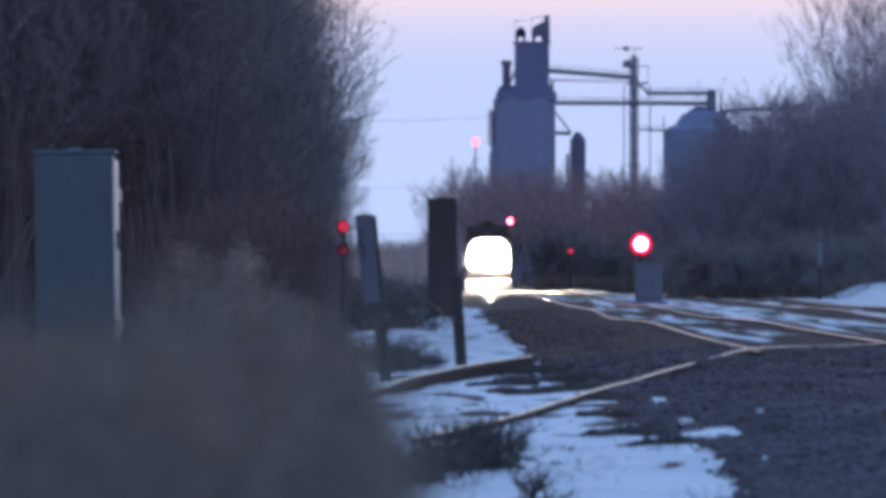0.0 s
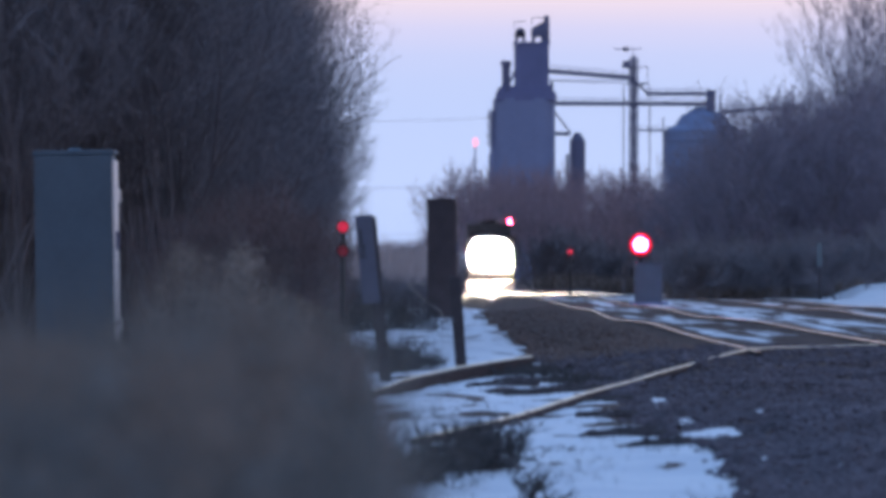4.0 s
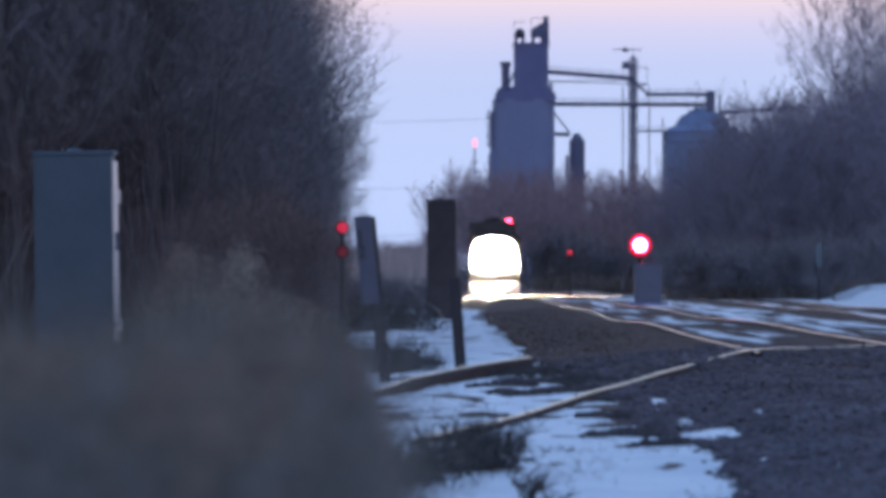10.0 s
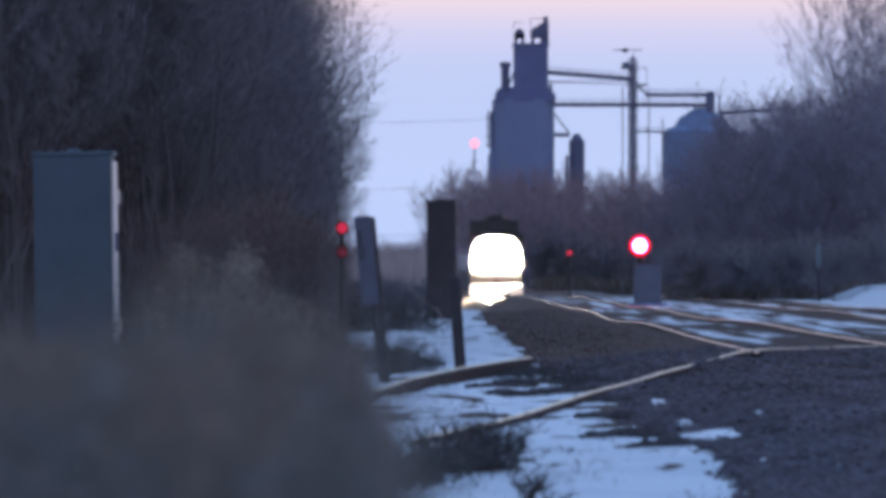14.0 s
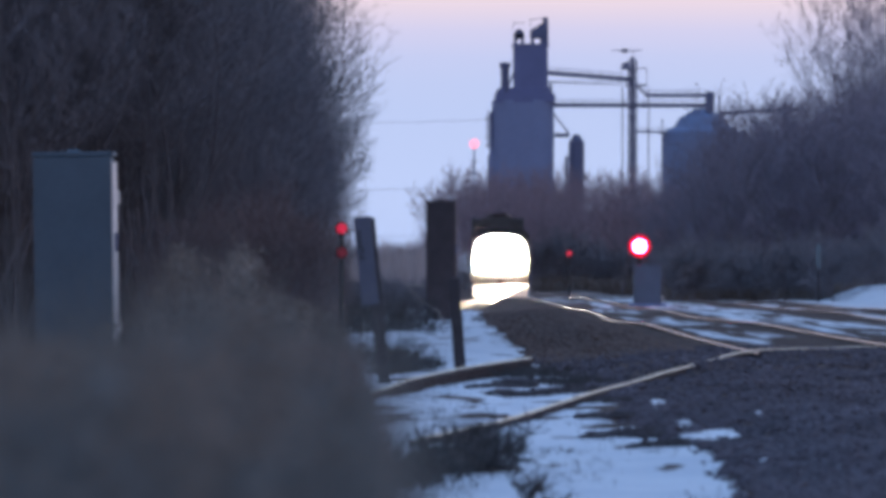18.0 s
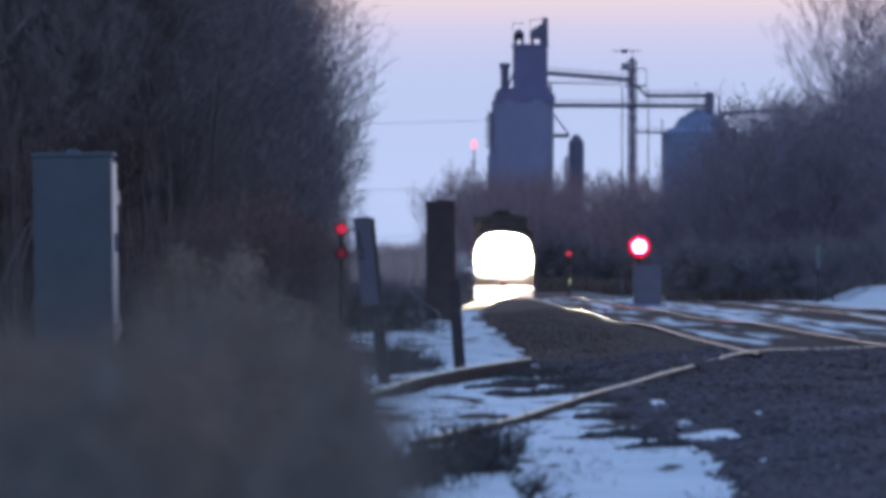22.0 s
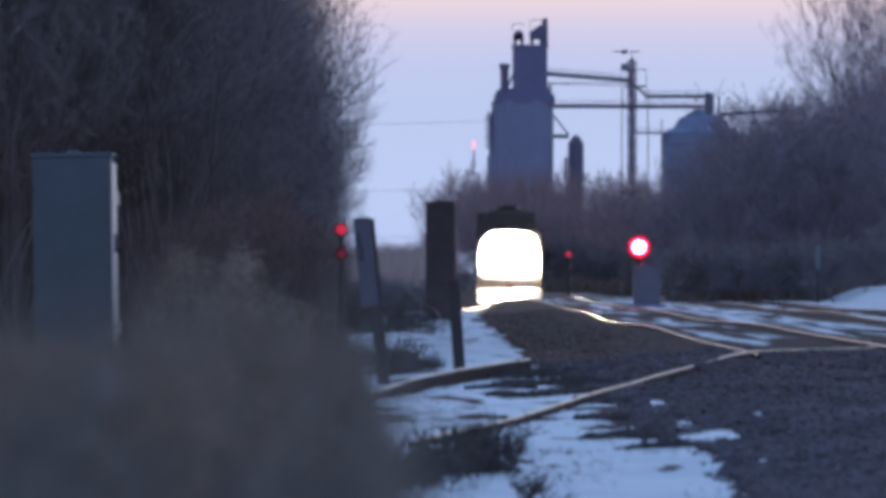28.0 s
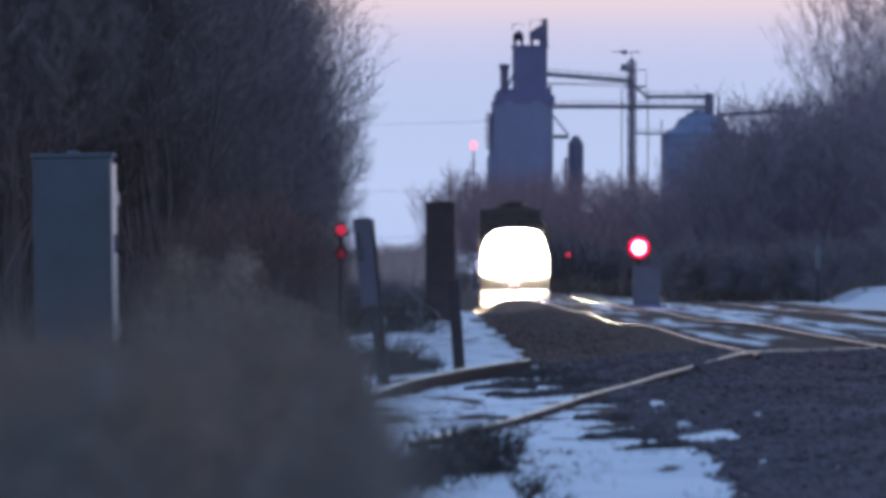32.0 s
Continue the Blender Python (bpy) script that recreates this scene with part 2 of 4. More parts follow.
# ---- mesh helpers ----
class Shape:
    """Collects simple solids into one mesh."""

    def __init__(self):
        self.v, self.f = [], []

    def add(self, verts, faces):
        k = len(self.v)
        self.v += [tuple(p) for p in verts]
        self.f += [tuple(i + k for i in q) for q in faces]
        return self

    def box(self, x0, x1, y0, y1, z0, z1, bev=0.0, m=None):
        bm = bmesh.new()
        bmesh.ops.create_cube(bm, size=1)
        for p in bm.verts:
            p.co = Vector((x0 + (p.co.x + 0.5) * (x1 - x0), y0 + (p.co.y + 0.5) * (y1 - y0), z0 + (p.co.z + 0.5) * (z1 - z0)))
        if bev:
            bmesh.ops.bevel(bm, geom=bm.edges[:], offset=bev, segments=2, affect="EDGES", profile=0.6)
        return self.take(bm, m)

    def take(self, bm, m=None):
        if m is not None:
            bm.transform(m)
        bm.verts.index_update()
        self.add([p.co[:] for p in bm.verts], [[q.index for q in f.verts] for f in bm.faces])
        bm.free()
        return self

    def tube(self, a, b, r0, r1=None, n=10, caps=True):
        a, b = Vector(a), Vector(b)
        r1 = r0 if r1 is None else r1
        w = (b - a).normalized()
        u = w.cross(Vector((0.31, 0.2, 0.93)) if abs(w.z) < 0.9 else Vector((1, 0, 0))).normalized()
        t = w.cross(u)
        vs = []
        for p, r in ((a, r0), (b, r1)):
            vs += [p + (u * math.cos(2 * math.pi * i / n) + t * math.sin(2 * math.pi * i / n)) * r for i in range(n)]
        fs = [(i, (i + 1) % n, n + (i + 1) % n, n + i) for i in range(n)]
        if caps:
            fs += [tuple(range(n))[::-1], tuple(range(n, 2 * n))]
        return self.add(vs, fs)

    def dome(self, c, axis, r, depth, n=20, rings=6):
        c, w = Vector(c), Vector(axis).normalized()
        u = w.cross(Vector((0, 0, 1)) if abs(w.z) < 0.9 else Vector((1, 0, 0))).normalized()
        t = w.cross(u)
        vs, fs = [], []
        for k in range(rings):
            a = k / rings * math.pi / 2
            vs += [c + w * (math.sin(a) * depth) + (u * math.cos(2 * math.pi * i / n) + t * math.sin(2 * math.pi * i / n)) * r * math.cos(a) for i in range(n)]
        vs.append(c + w * depth)
        for k in range(rings - 1):
            fs += [(k * n + i, k * n + (i + 1) % n, (k + 1) * n + (i + 1) % n, (k + 1) * n + i) for i in range(n)]
        fs += [((rings - 1) * n + i, (rings - 1) * n + (i + 1) % n, rings * n) for i in range(n)]
        fs.append(tuple(range(n))[::-1])
        return self.add(vs, fs)

    def prism(self, outline, y0, y1):
        """Extrude an x-z outline along y."""
        n = len(outline)
        vs = [(x, y0, z) for x, z in outline] + [(x, y1, z) for x, z in outline]
        return self.add(vs, [(i, (i + 1) % n, n + (i + 1) % n, n + i) for i in range(n)] + [tuple(range(n))[::-1], tuple(range(n, 2 * n))])

    def mesh(self, name, material, smooth=False):
        me = bpy.data.meshes.new(name)
        me.from_pydata(self.v, [], self.f)
        me.materials.append(material)
        bm = bmesh.new()
        bm.from_mesh(me)
        bmesh.ops.recalc_face_normals(bm, faces=bm.faces)
        bm.to_mesh(me)
        bm.free()
        if smooth:
            me.polygons.foreach_set("use_smooth", [True] * len(me.polygons))
        return me


def part(name, shape, material, parent=None, label="", smooth=False, m=None):
    ob = new(name, shape.mesh(name, material, smooth))
    if parent:
        ob.parent = parent
    if m is not None:
        ob.matrix_basis = m
    if label:
        ob["label"] = label
    return ob


def thing(name, m, label, category, group="", kind=""):
    ob = new(name)
    ob.empty_display_size = 0.2
    ob.matrix_basis = m
    return tagged(ob, label, category, group, kind)


# ---- the lie of the land ----
def lerp_table(rows, d):
    for (a, p), (b, q) in zip(rows, rows[1:]):
        if d <= b:
            k = max(0.0, (d - a) / (b - a))
            k = k * k * (3 - 2 * k)
            return p + (q - p) * k
    return rows[-1][1]


def rail_z(d):
    """Height of the rail heads: level to 130 m, then a long sag."""
    z = lerp_table([(0, 0.13), (64, 0.13), (130, 0.06), (190, 0.02), (300, -0.80), (370, -0.78), (450, -0.76), (6000, -0.76)], d)
    return z + 0.018 * math.sin(d / 6.1) * min(1, max(0, (d - 60) / 30)) * (1 if d < 200 else 0.3)


def line_x(d):
    """Centre line of the main track."""
    return 3.42 - 0.0008 * d + 0.03 * math.sin(d / 9.0)


def land_z(x, d):
    base = lerp_table([(0, 0.0), (60, 0.0), (140, -0.10), (290, -1.05), (6000, -1.05)], d)
    high = lerp_table([(0, 0.0), (250, 0.0), (420, -1.05), (6000, -1.05)], d)
    base += (high - base) * min(1, max(0, (x - line_x(d) - 6.5) / 2.5))
    bed = rail_z(d) - 0.022
    c = line_x(d)
    # ballast bed under both tracks, with its shoulder on the left
    k = min(1, max(0, (x - (c - 2.3)) / 1.1)) * min(1, max(0, (c + 9.2 - x) / 2.0))
    k = k * k * (3 - 2 * k)
    z = base + (bed - base) * k
    if d < 66:
        # gravelled crossing that buries the track
        g = min(1, max(0, (x - 0.9) / 1.2)) * min(1, (66 - d) / 3)
        z = max(z, base + 0.075 * g)
    z += (0.05 * noise.noise((x * 0.9, d * 0.25, 0.0)) + 0.02 * noise.noise((x * 3.1, d * 1.1, 4.0))) * (1 - 0.8 * k if d > 60 else 1)
    if x > 9 and 130 < d < 260:
        z += 0.44 * math.exp(-((x - 12.45) / 1.75) ** 10 - ((d - 180) / 9) ** 2)
    return z


def build_ground():
    xs = sorted(set([-3000, -900, -300, -120, -60, -35] + [i * 0.5 for i in range(-44, -4)] + [i * 0.2 for i in range(-10, 75)]
                    + [15.5, 16, 17, 18, 20, 24, 30, 40, 60, 120, 300, 900, 3000]))
    ys = [-3000, -600, -100, -30, -5, 5, 12] + [18 + i * 0.5 for i in range(116)] + [76 + i * 2 for i in range(40)] + [156 + i * 6 for i in range(30)]
    ys += [340, 400, 480, 600, 800, 1100, 1500, 2200, 3200, 4600]
    vs = [(x, y, land_z(x, y)) for y in ys for x in xs]
    w = len(xs)
    fs = [(j * w + i, j * w + i + 1, (j + 1) * w + i + 1, (j + 1) * w + i) for j in range(len(ys) - 1) for i in range(w - 1)]
    s = Shape()
    s.v, s.f = vs, fs
    ob = part("ground", s, GROUND, smooth=True)
    tagged(ob, "snow-covered verge and dark ballast beside a railway at dusk", "ground", kind="structure")


build_ground()


# ---- the tracks ----
def rail_profile():
    return [(-0.07, 0.0), (0.07, 0.0), (0.065, 0.02), (0.012, 0.04), (0.012, 0.125), (0.036, 0.135), (0.036, 0.165), (0.028, 0.172),
            (-0.028, 0.172), (-0.036, 0.165), (-0.036, 0.135), (-0.012, 0.125), (-0.012, 0.04), (-0.065, 0.02)]


def sweep(points, prof, lift=0.0):
    s = Shape()
    n = len(prof)
    for i, p in enumerate(points):
        a, b = points[max(0, i - 1)], points[min(len(points) - 1, i + 1)]
        t = Vector((b[0] - a[0], b[1] - a[1], 0)).normalized()
        side = Vector((t.y, -t.x, 0))
        s.v += [(p[0] + side.x * u, p[1] + side.y * u, p[2] + v + lift) for u, v in prof]
    for i in range(len(points) - 1):
        s.f += [(i * n + k, i * n + (k + 1) % n, (i + 1) * n + (k + 1) % n, (i + 1) * n + k) for k in range(n)]
    s.f += [tuple(range(n))[::-1], tuple((len(points) - 1) * n + k for k in range(n))]
    return s


def rail(name, points, parent, web=STEEL, head=RAILHEAD, worn=0.017):
    """points run along the rail's head."""
    low = [(x, y, z - 0.172) for x, y, z in points]
    r = part(name, sweep(low, rail_profile()), web, parent)
    part("rail_head", sweep(low, [(-worn, 0.166), (worn, 0.166), (worn, 0.172), (worn * 0.72, 0.178), (-worn * 0.72, 0.178), (-worn, 0.172)]), head, r, "light worn running surface")
    return r


def spaced(a, b, step_len):
    n = max(2, int((b - a) / step_len))
    return [a + (b - a) * i / n for i in range(n + 1)]


tie_mesh = Shape().box(-1.3, 1.3, -0.115, 0.115, -0.18, 0.0, 0.012).mesh("tie", TIE)


def build_track(name, offset, start, end, label):
    tr = thing(name, Matrix(), label, "railway track", "parallel tracks", "structure")
    for side in (-0.7175, 0.7175):
        # one rail is raised and shifted here to fit its line in the camera's view
        ride = 1.0 if side > 0 and offset == 0 else 0.0
        pts = [(line_x(d) + offset + side + 0.012 * math.sin(d / 4.3 + side) + ride * lerp_table([(60, 0), (74, 0.09), (100, 0.1), (125, 0)], d), d,
                rail_z(d) + 0.01 * math.sin(d / 5.2 + 3 * side) + ride * lerp_table([(64, 0), (75, 0.006), (97, 0.008), (125, 0)], d))
               for d in spaced(start, 140, 1.2) + spaced(146, end, 6)]
        rail("rail", pts, tr)
    d = start + 1.5
    rnd = random.Random(5 + int(offset))
    while d < 135:
        t = new("tie", tie_mesh)
        t.parent = tr
        t.matrix_basis = pose(line_x(d) + offset + rnd.uniform(-0.04, 0.04), d, rail_z(d) - 0.03, 0, 0, rnd.uniform(-1, 1))
        d += 0.56
    return tr


build_track("main_track", 0.0, 57.0, 620.0, "main railway track with bright rail heads and snow")
build_track("second_track", 4.3, 62.0, 620.0, "second railway track with snow lying between rails")

# the remains of a spur
spur_r = [(-0.12, 32.0, 0.03), (-0.04, 33.3, 0.032), (0.36, 37.2, 0.03), (0.98, 44.0, 0.033), (1.69, 50.0, 0.034), (2.65, 58.0, 0.036), (3.3, 61.0, 0.022), (4.1, 63.6, 0.02)]
spur_l = [(-0.75, 39.5, 0.03), (-0.50, 42.9, 0.045), (-0.16, 48.0, 0.085), (0.21, 50.3, 0.105), (0.687, 52.9, 0.125)]


def smooth_path(pts, per=8):
    out = []
    for i in range(len(pts) - 1):
        p0, p1, p2, p3 = (Vector(pts[max(0, min(len(pts) - 1, i + k))]) for k in (-1, 0, 1, 2))
        for j in range(per):
            t = j / per
            out.append(tuple(0.5 * (2 * p1 + (p2 - p0) * t + (2 * p0 - 5 * p1 + 4 * p2 - p3) * t * t + (3 * p1 - p0 - 3 * p2 + p3) * t ** 3)))
    return out + [tuple(pts[-1])]


spur = thing("spur_rail", Matrix(), "old spur rail with pale worn head half buried in ballast", "rail", "spur rails")
def laid(pts):
    """Follow the ground at the heights given over it."""
    path = smooth_path(pts)
    zs = [land_z(x, y) for x, y, _ in path]
    even = [sum(zs[max(0, i - 5):i + 6]) / len(zs[max(0, i - 5):i + 6]) for i in range(len(zs))]
    return [(x, y, z + h) for (x, y, h), z in zip(path, even)]


rail("rail_body", laid(spur_r), spur, STEEL, OLDHEAD, 0.012)
stub = thing("spur_rail", Matrix(), "cut-off length of spur rail lying over the snow", "rail", "spur rails")
rail("rail_body", laid(spur_l), stub, STEEL, OLDHEAD, 0.017)


# ---- equipment cabinets ----
def cabinet(m, w, dpt, h, body_mat, edge_mat, label):
    c = thing("relay_cabinet", m, label, "relay cabinet", "trackside cabinets")
    body = part("body", Shape().box(-w / 2, w / 2, -dpt / 2, dpt / 2, 0.12, h - 0.04, 0.012), body_mat, c)
    part("roof", Shape().box(-w / 2 - 0.008, w / 2 + 0.024, -dpt / 2 - 0.008, dpt / 2 + 0.008, h - 0.04, h, 0.012), body_mat, c)
    part("plinth", Shape().box(-w / 2 + 0.03, w / 2 - 0.03, -dpt / 2 + 0.03, dpt / 2 - 0.03, -0.1, 0.12, 0.01), body_mat, c)
    door = part("door", Shape().box(w / 2 + 0.002, w / 2 + 0.022, -dpt / 2 + 0.015, dpt / 2 - 0.015, 0.18, h - 0.09, 0.006), edge_mat, c, "metal door on the side face")
    for z in (0.35, h - 0.45):
        part("hinge", Shape().tube((w / 2 + 0.028, dpt / 2 - 0.03, z), (w / 2 + 0.028, dpt / 2 - 0.03, z + 0.12), 0.016), edge_mat, door)
    part("handle", Shape().box(w / 2 + 0.022, w / 2 + 0.05, -dpt / 2 + 0.06, -dpt / 2 + 0.09, h * 0.55, h * 0.55 + 0.16, 0.008), DARKSTEEL, door)
    part("back_panel", Shape().box(-w / 2 + 0.05, w / 2 - 0.05, -dpt / 2 - 0.006, -dpt / 2, 0.22, h - 0.14, 0.003), body_mat, c)
    part("vent_cap", Shape().tube((0, 0, h), (0, 0, h + 0.025), 0.07, 0.05), body_mat, c)
    return c


cabinet(pose(-3.135, 58.3, -0.06, 0, -0.9, -3), 0.67, 0.36, 1.91, GALV, GALV_LIT, "grey metal relay cabinet standing in tall dead grass")
cabinet(pose(-0.01, 126.3, -0.08, 0, 0, -3), 0.52, 0.6, 2.2, DARKBOX, DARKBOX, "dark relay cabinet beside the main track")



# ---- posts ----
def milepost(m):
    p = thing("milepost", m, "leaning weathered wooden milepost with a number board", "milepost")
    part("post", Shape().box(-0.045, 0.045, -0.05, 0.05, -0.2, 1.24, 0.01), DARKWOOD, p)
    b = part("number_board", Shape().box(-0.115, 0.018, -0.085, -0.052, 0.58, 1.255, 0.008), SIGNBOARD, p, "dark grey-blue number board")
    for i, ch in enumerate("12"):
        cu = bpy.data.curves.new("numeral", "FONT")
        cu.body, cu.size, cu.extrude, cu.align_x = ch, 0.145, 0.002, "CENTER"
        me = new("numeral_curve", cu)
        dg = bpy.context.evaluated_depsgraph_get()
        mesh = bpy.data.meshes.new_from_object(me.evaluated_get(dg))
        bpy.data.objects.remove(me)
        mesh.materials.clear()
        mesh.materials.append(BLACK)
        o = new("numeral", mesh)
        o.parent = b
        o.matrix_basis = pose(-0.082, -0.089, 1.05 - i * 0.115, 90, 0, 0)


milepost(pose(-0.435, 51.5, 0.0, 0, -5.5, 0))
stake = thing("stake", pose(0.16, 58.0, -0.03, 0, -4, 0), "short dark wooden stake standing in the snow", "stake")
part("shaft", Shape().box(-0.05, 0.05, -0.05, 0.05, -0.15, 0.8, 0.012), DARKWOOD, stake)
marker = thing("marker_post", pose(9.56, 172.0, -0.35), "slim white marker post before the right-of-way brush", "marker post")
part("shaft", Shape().box(-0.03, 0.03, -0.02, 0.02, -0.2, 1.25, 0.006), DARKWOOD, marker)
part("reflector", Shape().box(-0.06, 0.06, -0.03, -0.021, 1.22, 1.82, 0.004), PALESIGN, marker, "pale reflector plate")


# ---- signals ----
def dwarf_signal(m, label, lamp, lamp_r, lamps, case=True, height=0.75, rim=False, second=None):
    s = thing("dwarf_signal", m, label, "railway signal", "railway signals")
    if case:
        part("case", Shape().box(-0.13, 0.47, -0.2, 0.2, 0.0, height, 0.02), CASEPAINT, s, "grey metal signal case")
        part("case_lid", Shape().box(-0.15, 0.49, -0.22, 0.22, height, height + 0.03, 0.01), CASEPAINT, s)
        part("case_door", Shape().box(-0.09, 0.43, -0.212, -0.201, 0.08, height - 0.06, 0.004), CASEPAINT, s)
        part("hasp", Shape().box(0.36, 0.4, -0.225, -0.212, 0.36, 0.44, 0.004), DARKSTEEL, s)
        part("base_slab", Shape().box(-0.25, 0.6, -0.35, 0.35, -0.15, 0.0, 0.02), CONCRETE, s)
    part("mast", Shape().tube((0, 0.05, -0.3), (0, 0.05, lamps[0]), 0.05 if case or lamp_r > 0.1 else 0.02), BLACK, s)
    for k, z in enumerate(lamps):
        plate = part("target_plate", Shape().tube((0, 0.0, z), (0, 0.03, z), lamp_r * (1.7 if case else 1.25), n=28), BLACK, s, "round black target plate", True)
        part("lens", Shape().dome((0, -0.005, z), (0, -1, 0), lamp_r, lamp_r * 0.6), second if second and k else lamp, plate, "glowing red lens", True)
        if rim:
            part("lens_rim", Shape().tube((0, -0.02, z), (0, -0.004, z), lamp_r * 1.62, n=28), REDHALO, plate, "glowing ring standing in for the red halo", True)
        hood = Shape()
        for i in range(9):
            a, b = math.pi * i / 9, math.pi * (i + 1) / 9
            q = [(math.cos(a), math.sin(a)), (math.cos(b), math.sin(b))]
            r0, r1 = lamp_r * 1.12, lamp_r * 1.18
            pts = [(c * r, y, z + k * r) for y in (0.0, -lamp_r * 0.9) for r in (r0, r1) for c, k in q]
            hood.add(pts, [(0, 1, 5, 4), (2, 3, 7, 6), (4, 5, 7, 6), (0, 2, 6, 4), (1, 3, 7, 5)])
        part("hood", hood, BLACK, plate)
    return s


dwarf_signal(pose(4.38, 150.0, 0.08), "low railway signal showing a bright red light", REDLAMP, 0.155, [1.27], height=0.84, rim=True)
# Brought in front of the thicket and scaled to fit the camera's view.
dwarf_signal(pose(-0.832, 56.5, -0.05), "two-lamp signal showing dim red, set forward to fit the view", REDDIM, 0.045, [1.235, 1.035], case=False, second=REDWEAK)
dwarf_signal(pose(6.02, 320.0, -0.78), "distant low signal showing dim red", REDFAINT, 0.12, [2.35], case=False)
# Added light with no known signal here, in place of the red glare fringe.
dwarf_signal(pose(4.95, 500.0, -0.9), "red light behind the train standing in for a glare fringe", REDLAMP, 0.16, [5.1], case=False)


# ---- plants ----
def limbs(rnd, p, way, length, r, depth, out, wob=0.25, kids=(2, 2, 2), up=0.05, keep=0.62, n=5):
    """Tapered wandering limb with side limbs; out collects (a, b, ra, rb, level)."""
    step_len = length / n
    w = way.normalized()
    for i in range(n):
        ra, rb = r * (1 - 0.75 * i / n), r * (1 - 0.75 * (i + 1) / n)
        w = (w + Vector((rnd.uniform(-wob, wob), rnd.uniform(-wob, wob), rnd.uniform(-wob, wob) + up))).normalized()
        q = p + w * step_len
        out.append((p, q, ra, rb, depth))
        if depth > 0 and i > 0:
            for _ in range(kids[depth - 1]):
                side = Vector((rnd.uniform(-1, 1), rnd.uniform(-1, 1), rnd.uniform(-0.3, 0.8))).normalized()
                limbs(rnd, q, w * 0.75 + side * 0.8, length * keep * rnd.uniform(0.6, 1.1), max(rb * 0.55, 0.003), depth - 1, out, wob, kids, up, keep, max(3, n - 1) if depth > 1 else 2)
        p = q


def limb_shape(segs, levels, rmin):
    s = Shape()
    for a, b, ra, rb, lev in segs:
        if lev not in levels:
            continue
        ra = max(ra, rmin)
        if lev == 0 and rb < ra * 0.5:
            # a twig's tip runs to a point
            w = (b - a).normalized()
            u = w.cross(Vector((0.31, 0.2, 0.93))).normalized()
            t = w.cross(u)
            s.add([a + u * ra, a - u * ra * 0.5 + t * ra * 0.87, a - u * ra * 0.5 - t * ra * 0.87, b], [(0, 1, 3), (1, 2, 3), (2, 0, 3)])
        else:
            s.tube(a, b, ra, max(rb, rmin * 0.8), 3 if lev < 2 else 5, caps=False)
    return s


def raw_mesh(s, name, material):
    me = bpy.data.meshes.new(name)
    me.from_pydata(s.v, [], s.f)
    me.materials.append(material)
    return me


def tree(seed, height, label, category, stems=1, spread=0.2, rmin=0.006, kids=(3, 3, 2), material=TWIG, up=0.06, group="", r0=0.02, wob=0.25, keep=0.55):
    """A bare tree or shrub at the origin: trunk and crown."""
    rnd = random.Random(seed)
    segs = []
    for _ in range(stems):
        a = rnd.uniform(0, 2 * math.pi)
        way = Vector((math.cos(a) * spread, math.sin(a) * spread, 1)) * 1.0
        base = Vector((0, 0, -0.1))
        limbs(rnd, base, way, height * rnd.uniform(0.75, 1.0), height * r0, 3, segs, wob, kids, up, keep)
    t = thing(category, Matrix(), label, category, group)
    for nm, lev, mt in (("trunk", (2, 3), BARK), ("crown", (0, 1), material)):
        o = new(nm, raw_mesh(limb_shape(segs, lev, rmin), nm, mt))
        o.parent = t
    return t


def scatter(proto, places):
    """places: x, y, turn, size; the first one takes the prototype itself."""
    for i, (x, y, turn, size) in enumerate(places):
        ob = proto if i == 0 else copy_thing(proto, Matrix())
        ob.matrix_basis = pose(x, y, land_z(x, y) - 0.05, 0, 0, turn) @ Matrix.Diagonal((size, size, size, 1))


rnd = random.Random(11)
thicket = [tree(20 + i, 5.4, "bare dark thicket shrub with fine twigs", "shrub", stems=7, spread=0.22, kids=(4, 4, 2), group="trackside thicket",
                r0=0.004, rmin=0.004, keep=0.42, up=0.08, wob=0.26) for i in range(4)]
spots = [[] for _ in thicket]
for i in range(62):
    near = i < 34
    d = rnd.uniform(68, 92) if near else rnd.uniform(92, 140)
    u = (-0.037 if near else -0.044) - 0.042 * ((i * 7) % 30) / 30 - rnd.uniform(0, 0.002)
    spots[i % 4].append((u * d, d, rnd.uniform(0, 360), rnd.uniform(0.9, 1.15) * (1 if near else d / 100)))
# lower growth at the edge towards the line
for i in range(26):
    d = rnd.uniform(70, 105)
    spots[i % 4].append((rnd.uniform(-0.034, -0.0255) * d, d, rnd.uniform(0, 360), rnd.uniform(0.42, 0.70) * d / 85))
for i in range(10):
    d = rnd.uniform(74, 95)
    spots[i % 4].append((rnd.uniform(-0.072, -0.056) * d, d, rnd.uniform(0, 360), rnd.uniform(0.4, 0.55)))
for i in range(16):
    d = rnd.uniform(66, 84)
    spots[i % 4].append((-(0.050 + 0.022 * i / 16) * d, d, rnd.uniform(0, 360), rnd.uniform(0.75, 1.0)))
for i in range(22):
    d = rnd.uniform(78, 100)
    spots[i % 4].append((-(0.0165 + 0.008 * i / 22) * d, d, rnd.uniform(0, 360), rnd.uniform(0.32, 0.50) * d / 90))
for i in range(30):
    d = rnd.uniform(84, 125)
    spots[i % 4].append((-(0.0235 + 0.022 * i / 30) * d, d, rnd.uniform(0, 360), rnd.uniform(0.52, 0.84) * d / 100))
for i in range(14):
    d = rnd.uniform(100, 135)
    spots[i % 4].append((-(0.034 + 0.04 * i / 14) * d, d, rnd.uniform(0, 360), rnd.uniform(0.5, 0.6)))


